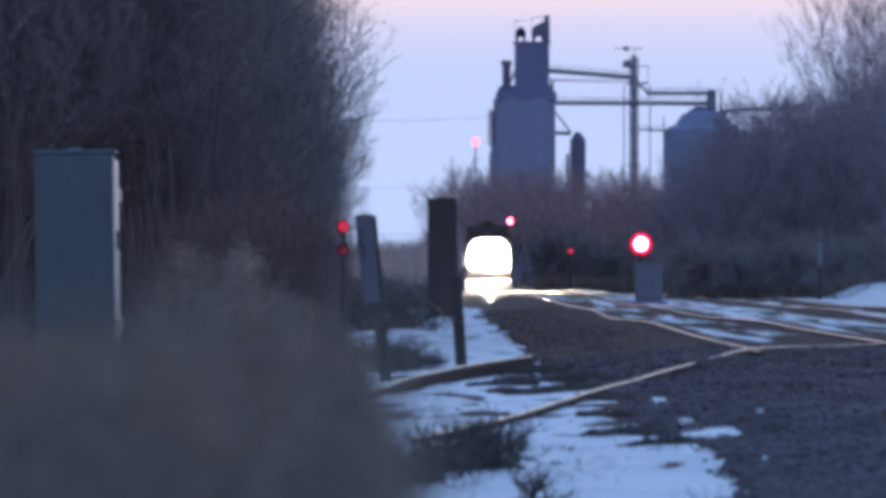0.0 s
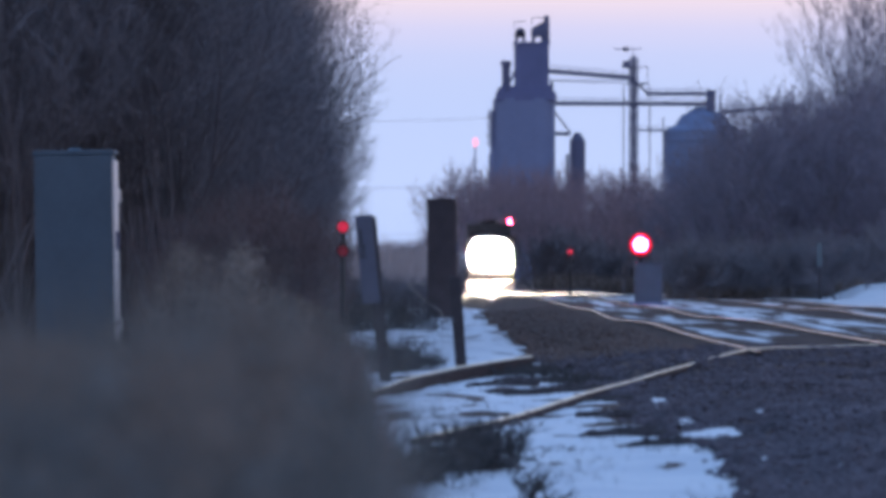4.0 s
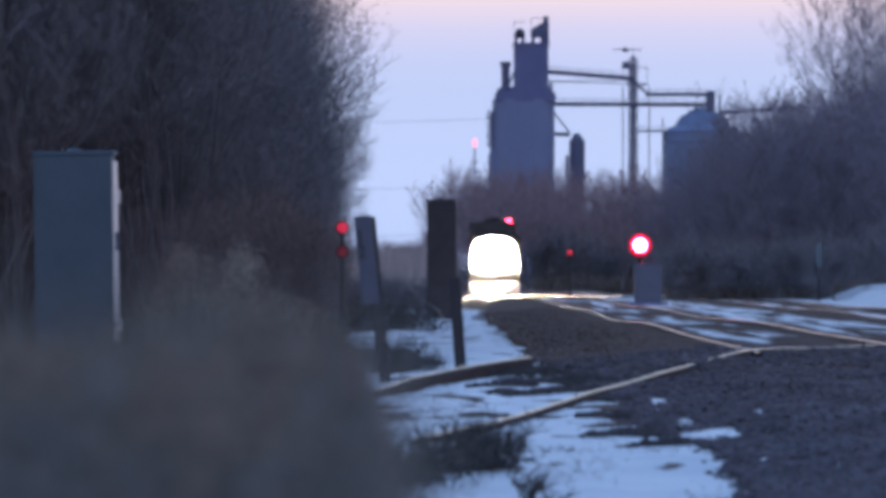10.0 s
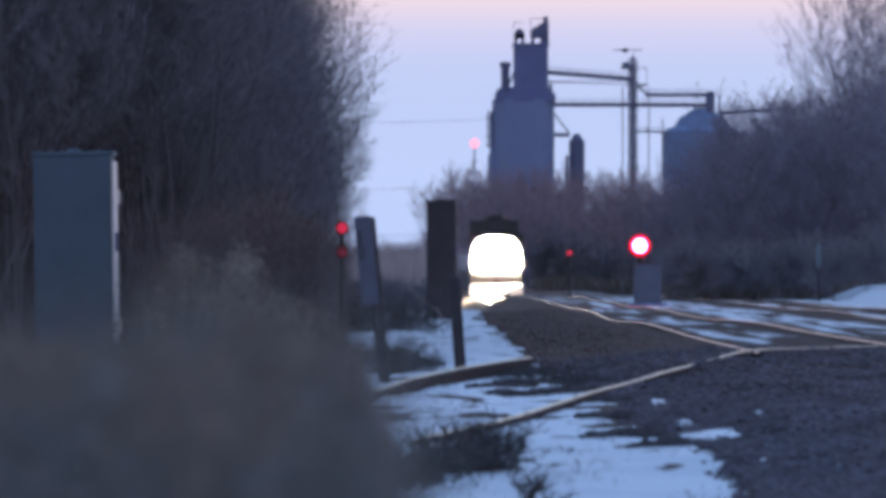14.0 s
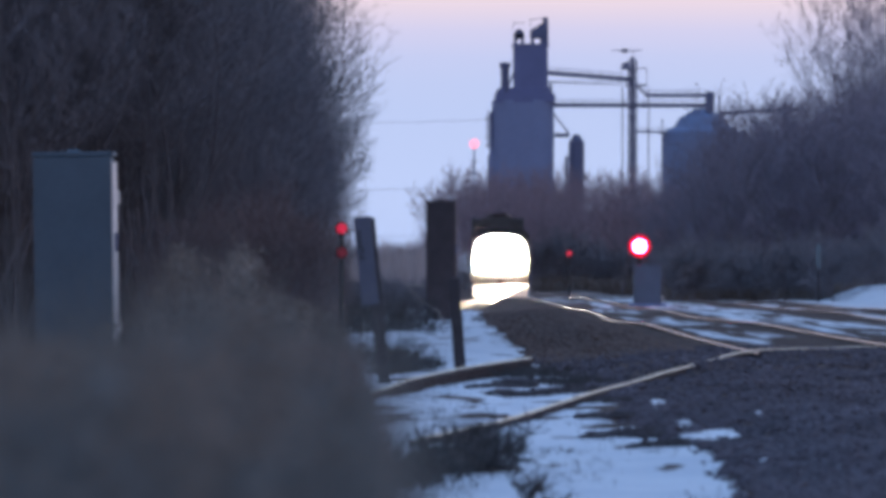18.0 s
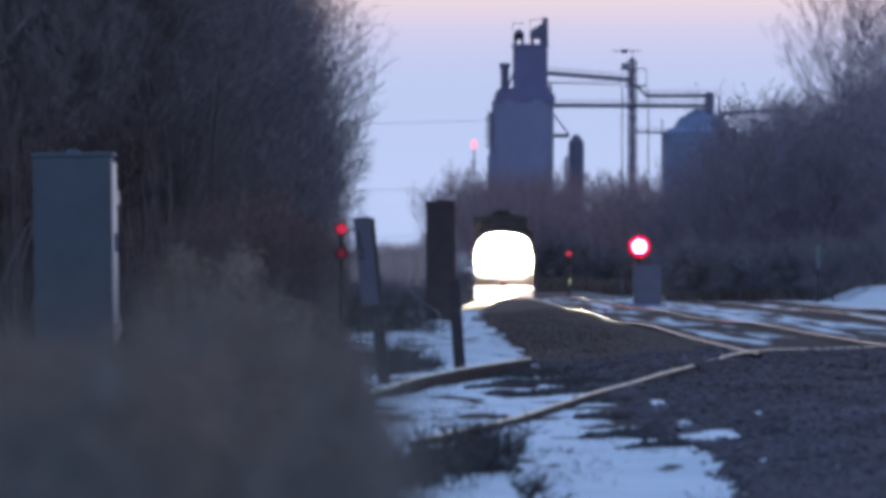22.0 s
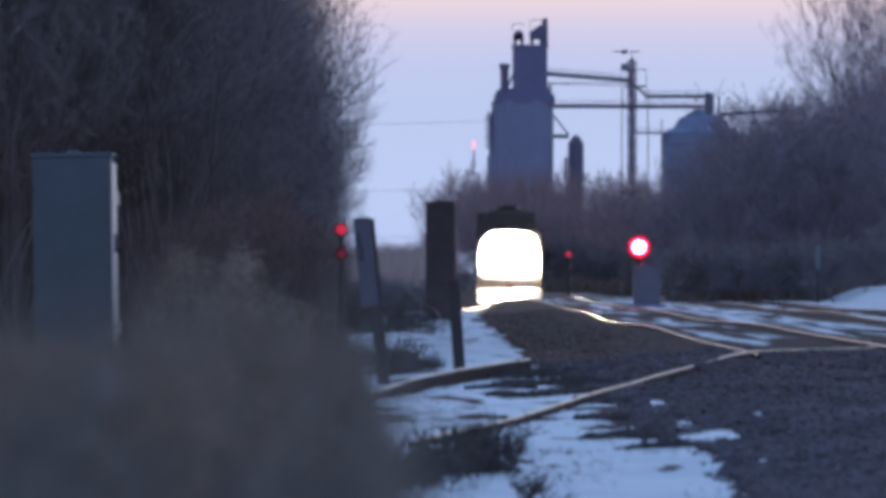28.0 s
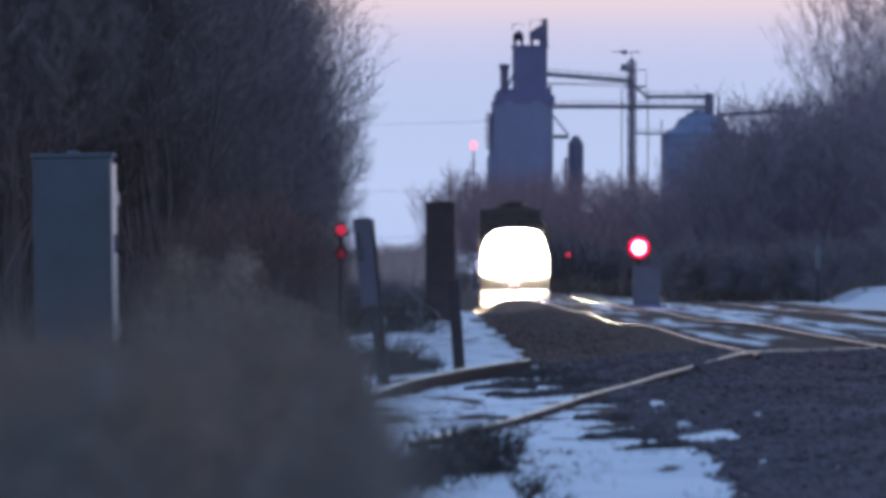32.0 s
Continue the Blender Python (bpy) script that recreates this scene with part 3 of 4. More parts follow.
def fit_outline(shrub, spot):
    """Shift a shrub aside until its twigs stay inside an outline fitted to the camera's view."""
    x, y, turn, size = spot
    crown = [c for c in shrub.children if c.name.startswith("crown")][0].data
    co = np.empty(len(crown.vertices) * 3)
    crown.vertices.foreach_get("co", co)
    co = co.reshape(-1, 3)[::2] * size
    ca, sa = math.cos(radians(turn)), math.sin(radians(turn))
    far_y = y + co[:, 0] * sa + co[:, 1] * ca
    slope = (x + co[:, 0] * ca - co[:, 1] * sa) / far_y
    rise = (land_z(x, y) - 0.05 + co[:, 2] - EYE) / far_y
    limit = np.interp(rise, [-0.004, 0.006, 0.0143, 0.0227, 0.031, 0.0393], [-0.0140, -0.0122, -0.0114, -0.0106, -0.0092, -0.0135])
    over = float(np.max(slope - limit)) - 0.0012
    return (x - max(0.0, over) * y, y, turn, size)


# a few left unshifted, so their upper twigs pass that view outline
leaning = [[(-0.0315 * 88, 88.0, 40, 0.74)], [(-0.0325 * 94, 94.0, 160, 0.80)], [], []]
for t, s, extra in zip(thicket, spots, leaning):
    scatter(t, [fit_outline(t, spot) for spot in s] + extra)

red_brush = tree(33, 1.5, "low reddish bare brush at the thicket's edge", "shrub", stems=9, spread=0.5, kids=(2, 3, 2), group="low red brush",
                 r0=0.006, rmin=0.004, material=REDBRUSH)
scatter(red_brush, [fit_outline(red_brush, (rnd.uniform(-0.036, -0.0165) * d, d, rnd.uniform(0, 360), rnd.uniform(0.5, 0.72))) for d in spaced(58, 76, 0.8)])

right_bush = [tree(40 + i, 4.4, "bare brown brush beside the railway", "shrub", stems=6, spread=0.32, rmin=0.0075, kids=(3, 4, 2), group="far brush", material=TWIG_HAZED,
                   r0=0.006, keep=0.42, up=0.08) for i in range(3)]
spots = [[] for _ in right_bush]
for i in range(74):
    d = rnd.uniform(185, 250)
    k = (i / 74) ** 0.85
    u = 0.0375 + k * 0.040 + rnd.uniform(-0.001, 0.001)
    top = lerp_table([(0.033, 105), (0.040, 125), (0.045, 180), (0.050, 205), (0.057, 215), (0.075, 230)], u)
    spots[i % 3].append((u * d, d, rnd.uniform(0, 360), (top * d / 12000 + 1.9) / 5.2 * rnd.uniform(0.85, 1.05)))
for t, s in zip(right_bush, spots):
    scatter(t, s)

tall = [tree(60 + i, 8.8, "tall bare tree rising above the brush", "tree", stems=4, spread=0.20, rmin=0.006, kids=(4, 3, 3), group="tall bare trees",
             r0=0.007, keep=0.42, material=TWIG_HAZED, up=0.08, wob=0.09) for i in range(2)]
scatter(tall[0], [(13.75, 215, 110, 0.98), (15.9, 232, 140, 1.0), (13.9, 230, 250, 0.8), (14.9, 236, 30, 0.9)])
scatter(tall[1], [(14.8, 226, 80, 0.96), (14.2, 212, 330, 0.8), (12.75, 236, 200, 0.58)])

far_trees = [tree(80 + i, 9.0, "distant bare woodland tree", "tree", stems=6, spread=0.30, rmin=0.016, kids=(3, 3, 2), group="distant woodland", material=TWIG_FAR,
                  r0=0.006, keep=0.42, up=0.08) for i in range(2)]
spots = [[] for _ in far_trees]
for i in range(80):
    d = rnd.uniform(470, 700)
    u = -0.0125 + i / 80 * 0.058
    top = lerp_table([(-0.013, 35), (-0.0035, 30), (0.001, 70), (0.0025, 135), (0.012, 138), (0.020, 138), (0.028, 140), (0.034, 125), (0.05, 180)], u)
    spots[i % 2].append((u * d, d, rnd.uniform(0, 360), (top * d / 12000 + 1.9) / 10.3 * rnd.uniform(0.92, 1.04)))
for t, s in zip(far_trees, spots):
    scatter(t, s)

low_brush = tree(90, 1.7, "low bare brush along the far verge", "shrub", stems=7, spread=0.5, rmin=0.012, kids=(2, 3, 2), group="low far brush", r0=0.006, material=TWIG_HAZED)
verge = [(u * d, d, rnd.uniform(0, 360), rnd.uniform(0.8, 1.15) * size) for u, d, size in
         [(rnd.uniform(-0.013, 0.001), rnd.uniform(470, 540), 1.5) for _ in range(16)]
         + [(-0.0125 + 0.0115 * i / 16, rnd.uniform(134, 150), 0.34) for i in range(17)]
         + [(0.0145 + 0.022 * i / 20, rnd.uniform(490, 540), 1.7) for i in range(21)]
         + [(0.0335 + 0.033 * i / 24, rnd.uniform(176, 190), 0.7) for i in range(25)]]


def joined(proto, places, name, material, label):
    """Many plants that nobody could count, as one mass."""
    mass, k = [], 0
    faces = []
    for part_ob in proto.children:
        me = part_ob.data
        co = np.empty(len(me.vertices) * 3)
        me.vertices.foreach_get("co", co)
        co = co.reshape(-1, 3)
        fs = [tuple(q.vertices) for q in me.polygons]
        for x, y, turn, size in places:
            ca, sa = math.cos(radians(turn)) * size, math.sin(radians(turn)) * size
            mass.append(np.stack([x + co[:, 0] * ca - co[:, 1] * sa, y + co[:, 0] * sa + co[:, 1] * ca, land_z(x, y) - 0.05 + co[:, 2] * size], 1))
            faces += [tuple(v + k for v in q) for q in fs]
            k += len(co)
    me = bpy.data.meshes.new(name)
    me.from_pydata(np.concatenate(mass).tolist(), [], faces)
    me.materials.append(material)
    for o in [*proto.children, proto]:
        bpy.data.objects.remove(o)
    return tagged(new(name, me), label, "brush", kind="stuff")


joined(low_brush, verge, "verge_brush", TWIG, "low bare brush along the far verge")



# ---- grass in front ----
def blades(name, rnd, count, place, height, width, material, label, category, lean=0.35, lo=0.74):
    s = Shape()
    for _ in range(count):
        x, y = place(rnd)
        h, w = height(x, y) * rnd.uniform(lo, 1.06), width * rnd.uniform(0.6, 1.4)
        a, b = rnd.uniform(0, 2 * math.pi), rnd.uniform(0.1, lean)
        dx, dy = math.cos(a) * b * h, math.sin(a) * b * h
        z = land_z(x, y) - 0.03
        ca, sa = math.cos(a + 1.57) * w, math.sin(a + 1.57) * w
        pts = []
        for k, t in ((1.0, 0.0), (0.8, 0.5), (0.1, 1.0)):
            cx, cy, cz = x + dx * t * t, y + dy * t * t, z + h * t
            pts += [(cx - ca * k, cy - sa * k, cz), (cx + ca * k, cy + sa * k, cz)]
        s.add(pts, [(0, 1, 3, 2), (2, 3, 5, 4)])
    ob = new(name, raw_mesh(s, name, material))
    return tagged(ob, label, category, kind="stuff")


def near_top(u):
    """How high the growth beside the camera reaches, as a slope from the eye."""
    return lerp_table([(-0.075, -0.0090), (-0.045, -0.0090), (-0.025, -0.0090), (-0.0165, -0.0105), (-0.0140, -0.0155), (-0.0120, -0.0230), (-0.0095, -0.0330), (-0.006, -0.0480), (-0.003, -0.0650)], u)


def near_height(x, y):
    return (EYE + near_top(x / y) * y) * (1 + 0.17 * noise.noise((x * 13.0, y * 1.1, 2.0)) + 0.10 * noise.noise((x * 36.0, y * 1.2, 7.0)))


def near_place(r):
    y = r.uniform(4.6, 9.5)
    return (-0.07 + 0.067 * r.random() ** 0.72) * y, y


blades("tall_dead_grass", random.Random(3), 13000, near_place, near_height, 0.0017, DRYGRASS, "tall dead grey-green grass and weeds beside the camera", "grass", 0.14, 0.66)


def brown_place(r):
    y = r.uniform(12, 18)
    return r.uniform(-0.033, -0.0095) * y, y


def brown_height(x, y):
    u = x / y
    return EYE + lerp_table([(-0.035, -0.0150), (-0.029, -0.0120), (-0.021, -0.0100), (-0.0155, -0.0110), (-0.0125, -0.0160), (-0.008, -0.026)], u) * y


blades("brown_stalks", random.Random(14), 5000, brown_place, brown_height, 0.003, BROWNSTALK, "brown dead stalks beside the tall grass", "weeds", 0.12, 0.62)
blades("loose_stalks", random.Random(31), 900, lambda r: ((lambda y: (r.triangular(-0.02, -0.003, -0.017) * y, y))(r.uniform(9, 15))),
       lambda x, y: EYE + lerp_table([(-0.02, -0.010), (-0.012, -0.016), (-0.007, -0.024), (-0.003, -0.034)], x / y) * y, 0.0022, BROWNSTALK,
       "loose dead stalks leaning out from the grass", "weeds", 0.12, 0.55)


def plume_height(x, y):
    u = x / y
    return lerp_table([(-0.08, 0.5), (-0.046, 0.56), (-0.0375, 0.96), (-0.033, 0.72), (-0.0295, 0.92), (-0.026, 0.74), (-0.02, 0.70), (-0.0145, 0.61), (-0.0125, 0.45), (-0.0095, 0.2)], u) * 0.97


def plume_place(r):
    y = r.uniform(26, 34)
    return r.uniform(-0.068, -0.0125) * y, y


blades("dead_weed_plumes", random.Random(8), 9000, plume_place, plume_height, 0.006, STRAW, "pale feathery plumes of dead weeds before the thicket", "weeds", 0.3, 0.6)


def ragged_top(x, y):
    """The uneven level that the seed heads reach."""
    return EYE + (near_top(x / y) - 0.0055 - 0.007 * noise.noise((x * 8.5, y * 0.5, 5.0))) * y


def seed_heads(name, rnd, count, place, height, wide, tall, n, length, width, material, label):
    """Ragged heads and side leaves: loose puffs of short slips at the given heights."""
    s = Shape()
    for _ in range(count):
        x, y = place(rnd)
        top = land_z(x, y) + height(x, y, rnd)
        k = rnd.uniform(0.6, 1.3)
        for _ in range(n):
            c = Vector((x + rnd.gauss(0, wide * k), y + rnd.gauss(0, wide * k), top - abs(rnd.gauss(0, tall * k))))
            w = Vector((rnd.uniform(-1, 1), rnd.uniform(-1, 1), rnd.uniform(-0.4, 1))).normalized() * length * rnd.uniform(0.5, 1.2)
            side = w.cross(Vector((rnd.uniform(-1, 1), rnd.uniform(-1, 1), 0.3))).normalized() * width
            s.add([c - side, c + side, c + w + side * 0.3, c + w - side * 0.3], [(0, 1, 2, 3)])
    return tagged(new(name, raw_mesh(s, name, material)), label, "weeds", kind="stuff")


seed_heads("plume_heads", random.Random(51), 85, lambda r: ((lambda y: (r.triangular(-0.05, -0.0135, -0.030) * y, y))(r.uniform(25, 33))),
           lambda x, y, r: plume_height(x, y) * r.uniform(0.82, 1.02) + 0.02, 0.03, 0.09, 90, 0.045, 0.004, PLUME, "fluffy brown seed heads on the dead weeds")
seed_heads("near_seed_heads", random.Random(52), 520, lambda r: ((lambda y: (r.triangular(-0.088, -0.0120, -0.027) * y, y))(r.uniform(4.6, 7.0))),
           lambda x, y, r: ragged_top(x, y) * r.uniform(0.22, 1.0), 0.014, 0.026, 60, 0.024, 0.0017, PLUME, "ragged leaves and seed heads in the tall grass")
seed_heads("near_side_leaves", random.Random(53), 420, lambda r: ((lambda y: (r.triangular(-0.088, -0.0110, -0.024) * y, y))(r.uniform(4.6, 7.0))),
           lambda x, y, r: ragged_top(x, y) * r.uniform(0.2, 0.98), 0.015, 0.026, 60, 0.024, 0.0017, GREYLEAF, "grey-green side leaves in the tall grass")


# ---- ballast stones ----
def gravel(name, seed, count, place, small, spread, material, label):
    r = np.random.RandomState(seed)
    bm = bmesh.new()
    bmesh.ops.create_icosphere(bm, subdivisions=1, radius=1)
    bm.verts.index_update()
    base = np.array([v.co[:] for v in bm.verts])
    tri = np.array([[v.index for v in f.verts] for f in bm.faces])
    bm.free()
    vs, fs, k = [], [], 0
    for i in range(count):
        spot = place(r)
        if spot is None:
            continue
        x, d = spot
        size = small + spread * r.rand() ** 2
        p = base * (1 + 0.25 * r.randn(len(base), 1)) * size * np.array([1.2, 1.0, 0.75])
        a = r.rand() * 6.28
        rot = np.array([[np.cos(a), -np.sin(a), 0], [np.sin(a), np.cos(a), 0], [0, 0, 1]])
        vs.append(p @ rot.T + np.array([x, d, land_z(x, d) + size * 0.3]))
        fs.append(tri + k)
        k += len(base)
    me = bpy.data.meshes.new(name)
    me.from_pydata(np.concatenate(vs).tolist(), [], np.concatenate(fs).tolist())
    me.materials.append(material)
    return tagged(new(name, me), label, "gravel", kind="stuff")


def crossing_spot(r):
    d = 22 + 42 * r.rand() ** 1.3
    low = 1.07 + 0.12 * min(1, max(0, (35 - d) / 4)) + 0.16 * noise.noise((3.0, d * 0.6, 1.0)) - 0.3 * min(1, max(0, (d - 46) / 12))
    x = low + r.rand() * (0.068 * d - low) + 0.10 * r.randn() * (r.rand() < 0.2)
    return None if x < low - 0.15 else (x, d)


def shoulder_spot(r):
    d = 60 + 78 * r.rand()
    low = 0.82 + 0.15 * noise.noise((7.0, d * 0.4, 2.0))
    return low + r.rand() ** 0.8 * (2.25 - low), d


gravel("ballast_stones", 4, 19000, crossing_spot, 0.011, 0.017, STONE, "dark crushed ballast stones")
gravel("shoulder_stones", 5, 13000, shoulder_spot, 0.014, 0.024, BROWNSTONE, "brown ballast stones on the track shoulder")


def loose_stones():
    """The stones at the near edge of the crossing, one by one."""
    r = random.Random(41)
    kinds = []
    for k in range(6):
        bm = bmesh.new()
        bmesh.ops.create_icosphere(bm, subdivisions=1, radius=1)
        for v in bm.verts:
            v.co = v.co * (1 + 0.22 * r.gauss(0, 1))
            v.co.z *= 0.7
        me = bpy.data.meshes.new("stone")
        bm.to_mesh(me)
        bm.free()
        me.materials.append(STONE)
        kinds.append(me)
    ground_ob = bpy.data.objects["ground"]
    for k in range(290):
        d = r.uniform(22.5, 30.0)
        x = r.uniform(1.17, 0.064 * d)
        size = r.uniform(0.020, 0.036)
        o = new("stone", kinds[k % 6])
        o.parent = ground_ob
        o.matrix_basis = pose(x, d, land_z(x, d) + size * 0.25, r.uniform(-20, 20), r.uniform(-20, 20), r.uniform(0, 360)) @ Matrix.Diagonal((size * 1.2, size, size, 1))


# earth and cinders breaking through the snow in low bands: from x, to x, distance, depth
bands = ((0.74, 1.12, 34.6, 0.7), (0.78, 1.06, 38.6, 0.8), (0.96, 1.16, 42.6, 0.9), (0.32, 1.04, 45.4, 1.1), (0.40, 1.12, 49.6, 1.2),
         (0.90, 1.10, 31.4, 0.4), (0.18, 0.62, 47.4, 0.5))


def band_spot(r):
    x0, x1, d, deep = bands[r.randint(len(bands))]
    k = r.rand() ** 0.6
    x = x0 + (x1 - x0) * k
    return x + 0.02 * r.randn(), d + deep * r.uniform(-0.5, 0.5) * (0.35 + 0.65 * k) + 0.3 * math.sin(9 * x)


gravel("earth_clods", 6, 5200, band_spot, 0.010, 0.020, EARTH, "dark clods of earth breaking through the snow")


# ---- dead grass at the foot of the far brush ----
blades("far_dead_grass", random.Random(21), 5000, lambda r: ((lambda y: (r.uniform(0.0135, 0.0375) * y, y))(r.uniform(482, 500))), lambda x, y: 1.25, 0.03, STRAW,
       "dead grass at the foot of the far brush", "grass", 0.9, 0.35)
blades("verge_grass", random.Random(22), 5000, lambda r: ((lambda y: (r.uniform(0.033, 0.062) * y, y))(r.uniform(184, 200))), lambda x, y: 0.5, 0.012, STRAW,
       "dead grass along the brush beyond the tracks", "grass", 0.9, 0.35)


blades("pale_reeds", random.Random(23), 3200, lambda r: ((lambda y: (r.uniform(-0.0135, -0.001) * y, y))(r.uniform(160, 178))), lambda x, y: 1.7, 0.008, REED,
       "pale dry reeds standing beyond the verge", "reeds", 0.22, 0.6)


# ---- weeds standing in the snow ----
def weed_clump(x, y, w, h, seed, label, thick=1.0):
    r = random.Random(seed)
    segs = []
    for _ in range(int(90 * thick * w / 0.2)):
        a = Vector((r.gauss(0, w * 0.42), r.gauss(0, w * 1.6), -0.01))
        limbs(r, a, Vector((r.uniform(-0.9, 0.9), r.uniform(-0.9, 0.9), 0.8)), h * r.uniform(0.6, 1.1), 0.0035, 1, segs, 0.35, (2, 1, 1), 0.0, 0.5, 4)
    t = tagged(new("weed_clump", raw_mesh(limb_shape(segs, (0, 1), 0.004), "weed_clump", WEED)), label, "weeds", "weeds in the snow", "stuff")
    t.matrix_basis = pose(x, y, land_z(x, y))
    return t


weed_clump(0.03, 28.0, 0.22, 0.19, 1, "dark clump of dead weeds lying over the snow")
weed_clump(0.17, 28.2, 0.18, 0.20, 2, "dark clump of dead weeds lying over the snow")
weed_clump(-0.14, 27.2, 0.2, 0.15, 3, "dark clump of dead weeds lying over the snow")
weed_clump(0.345, 25.7, 0.09, 0.135, 4, "small sprig of dead weeds in the snow", 0.45)
weed_clump(-0.33, 56.0, 0.26, 0.22, 5, "dark heap of dead grass in the snow")
weed_clump(-0.16, 59.0, 0.22, 0.10, 6, "dark heap of dead grass in the snow")
weed_clump(0.65, 51.5, 0.4, 0.10, 7, "flattened dead grass beside the spur")
weed_clump(1.0, 50.0, 0.35, 0.08, 8, "flattened dead grass beside the spur")
weed_clump(-0.44, 55.0, 0.2, 0.28, 15, "dark heap of dead grass in the snow")
weed_clump(-0.75, 95.0, 0.8, 0.5, 9, "dead weeds at the thicket's foot")


# ---- stubble poking through the snow ----
stubble_rnd = random.Random(77)
tufts = [(stubble_rnd.uniform(-0.15, 1.12), stubble_rnd.uniform(24, 58)) for _ in range(34)] + [(0.02, 34.5), (0.25, 35.5), (0.15, 36.2), (0.9, 34.0), (1.05, 33.2), (0.95, 37.0), (0.6, 29.0), (1.0, 30.5), (0.75, 47.0), (0.85, 49.0)]


def stubble_place(r):
    x, y = r.choice(tufts)
    return x + r.gauss(0, 0.09), y + r.gauss(0, 0.45)


blades("snow_stubble", random.Random(78), 3600, stubble_place, lambda x, y: 0.05, 0.0045, WEED, "dead stubble poking through the snow", "grass", 2.2, 0.4)


# ---- snow lying on the gravel ----
def dead_cane():
    s = Shape()
    for path in ([(-0.517, 0.59), (-0.42, 0.50), (-0.325, 0.41), (-0.24, 0.335), (-0.16, 0.283), (-0.05, 0.22), (0.05, 0.02)],
                 [(-0.517, 0.59), (-0.40, 0.615), (-0.24, 0.59)]):
        for (xa, za), (xb, zb) in zip(path, path[1:]):
            s.tube((xa, 0, za), (xb, 0, zb), 0.016, 0.014, n=6)
    ob = part("dead_cane", s, CANE)
    ob.matrix_basis = pose(0, 100, 0)
    tagged(ob, "arching pale dead cane at the verge", "plant stem")


dead_cane()


def snow_patch(x, y, w, length, seed):
    r = random.Random(seed)
    s = Shape()
    n, rings = 40, 5
    wob = [1 + 0.35 * noise.noise((math.cos(k / n * 6.283) * 2 + seed * 9, math.sin(k / n * 6.283) * 2, 0)) + r.uniform(-0.16, 0.16) for k in range(n)]
    for j in range(rings):
        q = 1 - j / rings
        for k in range(n):
            a = k / n * 2 * math.pi
            px, py = x + math.cos(a) * w * wob[k] * q, y + math.sin(a) * length * wob[k] * q
            s.v.append((px, py, land_z(px, py) + (-0.01 if j == 0 else min(0.034, 0.3 * w) * (1 - q * q))))
    for j in range(rings - 1):
        s.f += [(j * n + k, j * n + (k + 1) % n, (j + 1) * n + (k + 1) % n, (j + 1) * n + k) for k in range(n)]
    s.f.append(tuple((rings - 1) * n + k for k in range(n)))
    tagged(part("snow_patch", s, SNOW, smooth=True), "thin patch of old snow on dark gravel", "snow patch", "snow patches")


for i, (x, y, w, length) in enumerate(((1.25, 33.0, 0.13, 1.1), (1.36, 33.6, 0.13, 0.7), (1.36, 28.3, 0.035, 0.9), (1.28, 35.5, 0.05, 1.2), (1.68, 36.0, 0.04, 1.0),
                                       (1.3, 41.0, 0.08, 1.2), (1.62, 27.4, 0.035, 0.7))):
    snow_patch(x, y, w, length, i + 1)


# ---- grain elevator far behind ----
FAR_Y, FAR_Z = 1090.0, -1.05


def ladder_cage(name, x, y, z0, z1, parent):
    s = Shape()
    z = z0
    while z < z1:
        s.box(x - 0.35, x + 0.35, y - 0.35, y + 0.35, z, z + 0.12)
        z += 0.9
    s.box(x - 0.4, x - 0.28, y - 0.1, y + 0.1, z0, z1).box(x + 0.28, x + 0.4, y - 0.1, y + 0.1, z0, z1)
    return part(name, s, DARKSTEEL, parent)


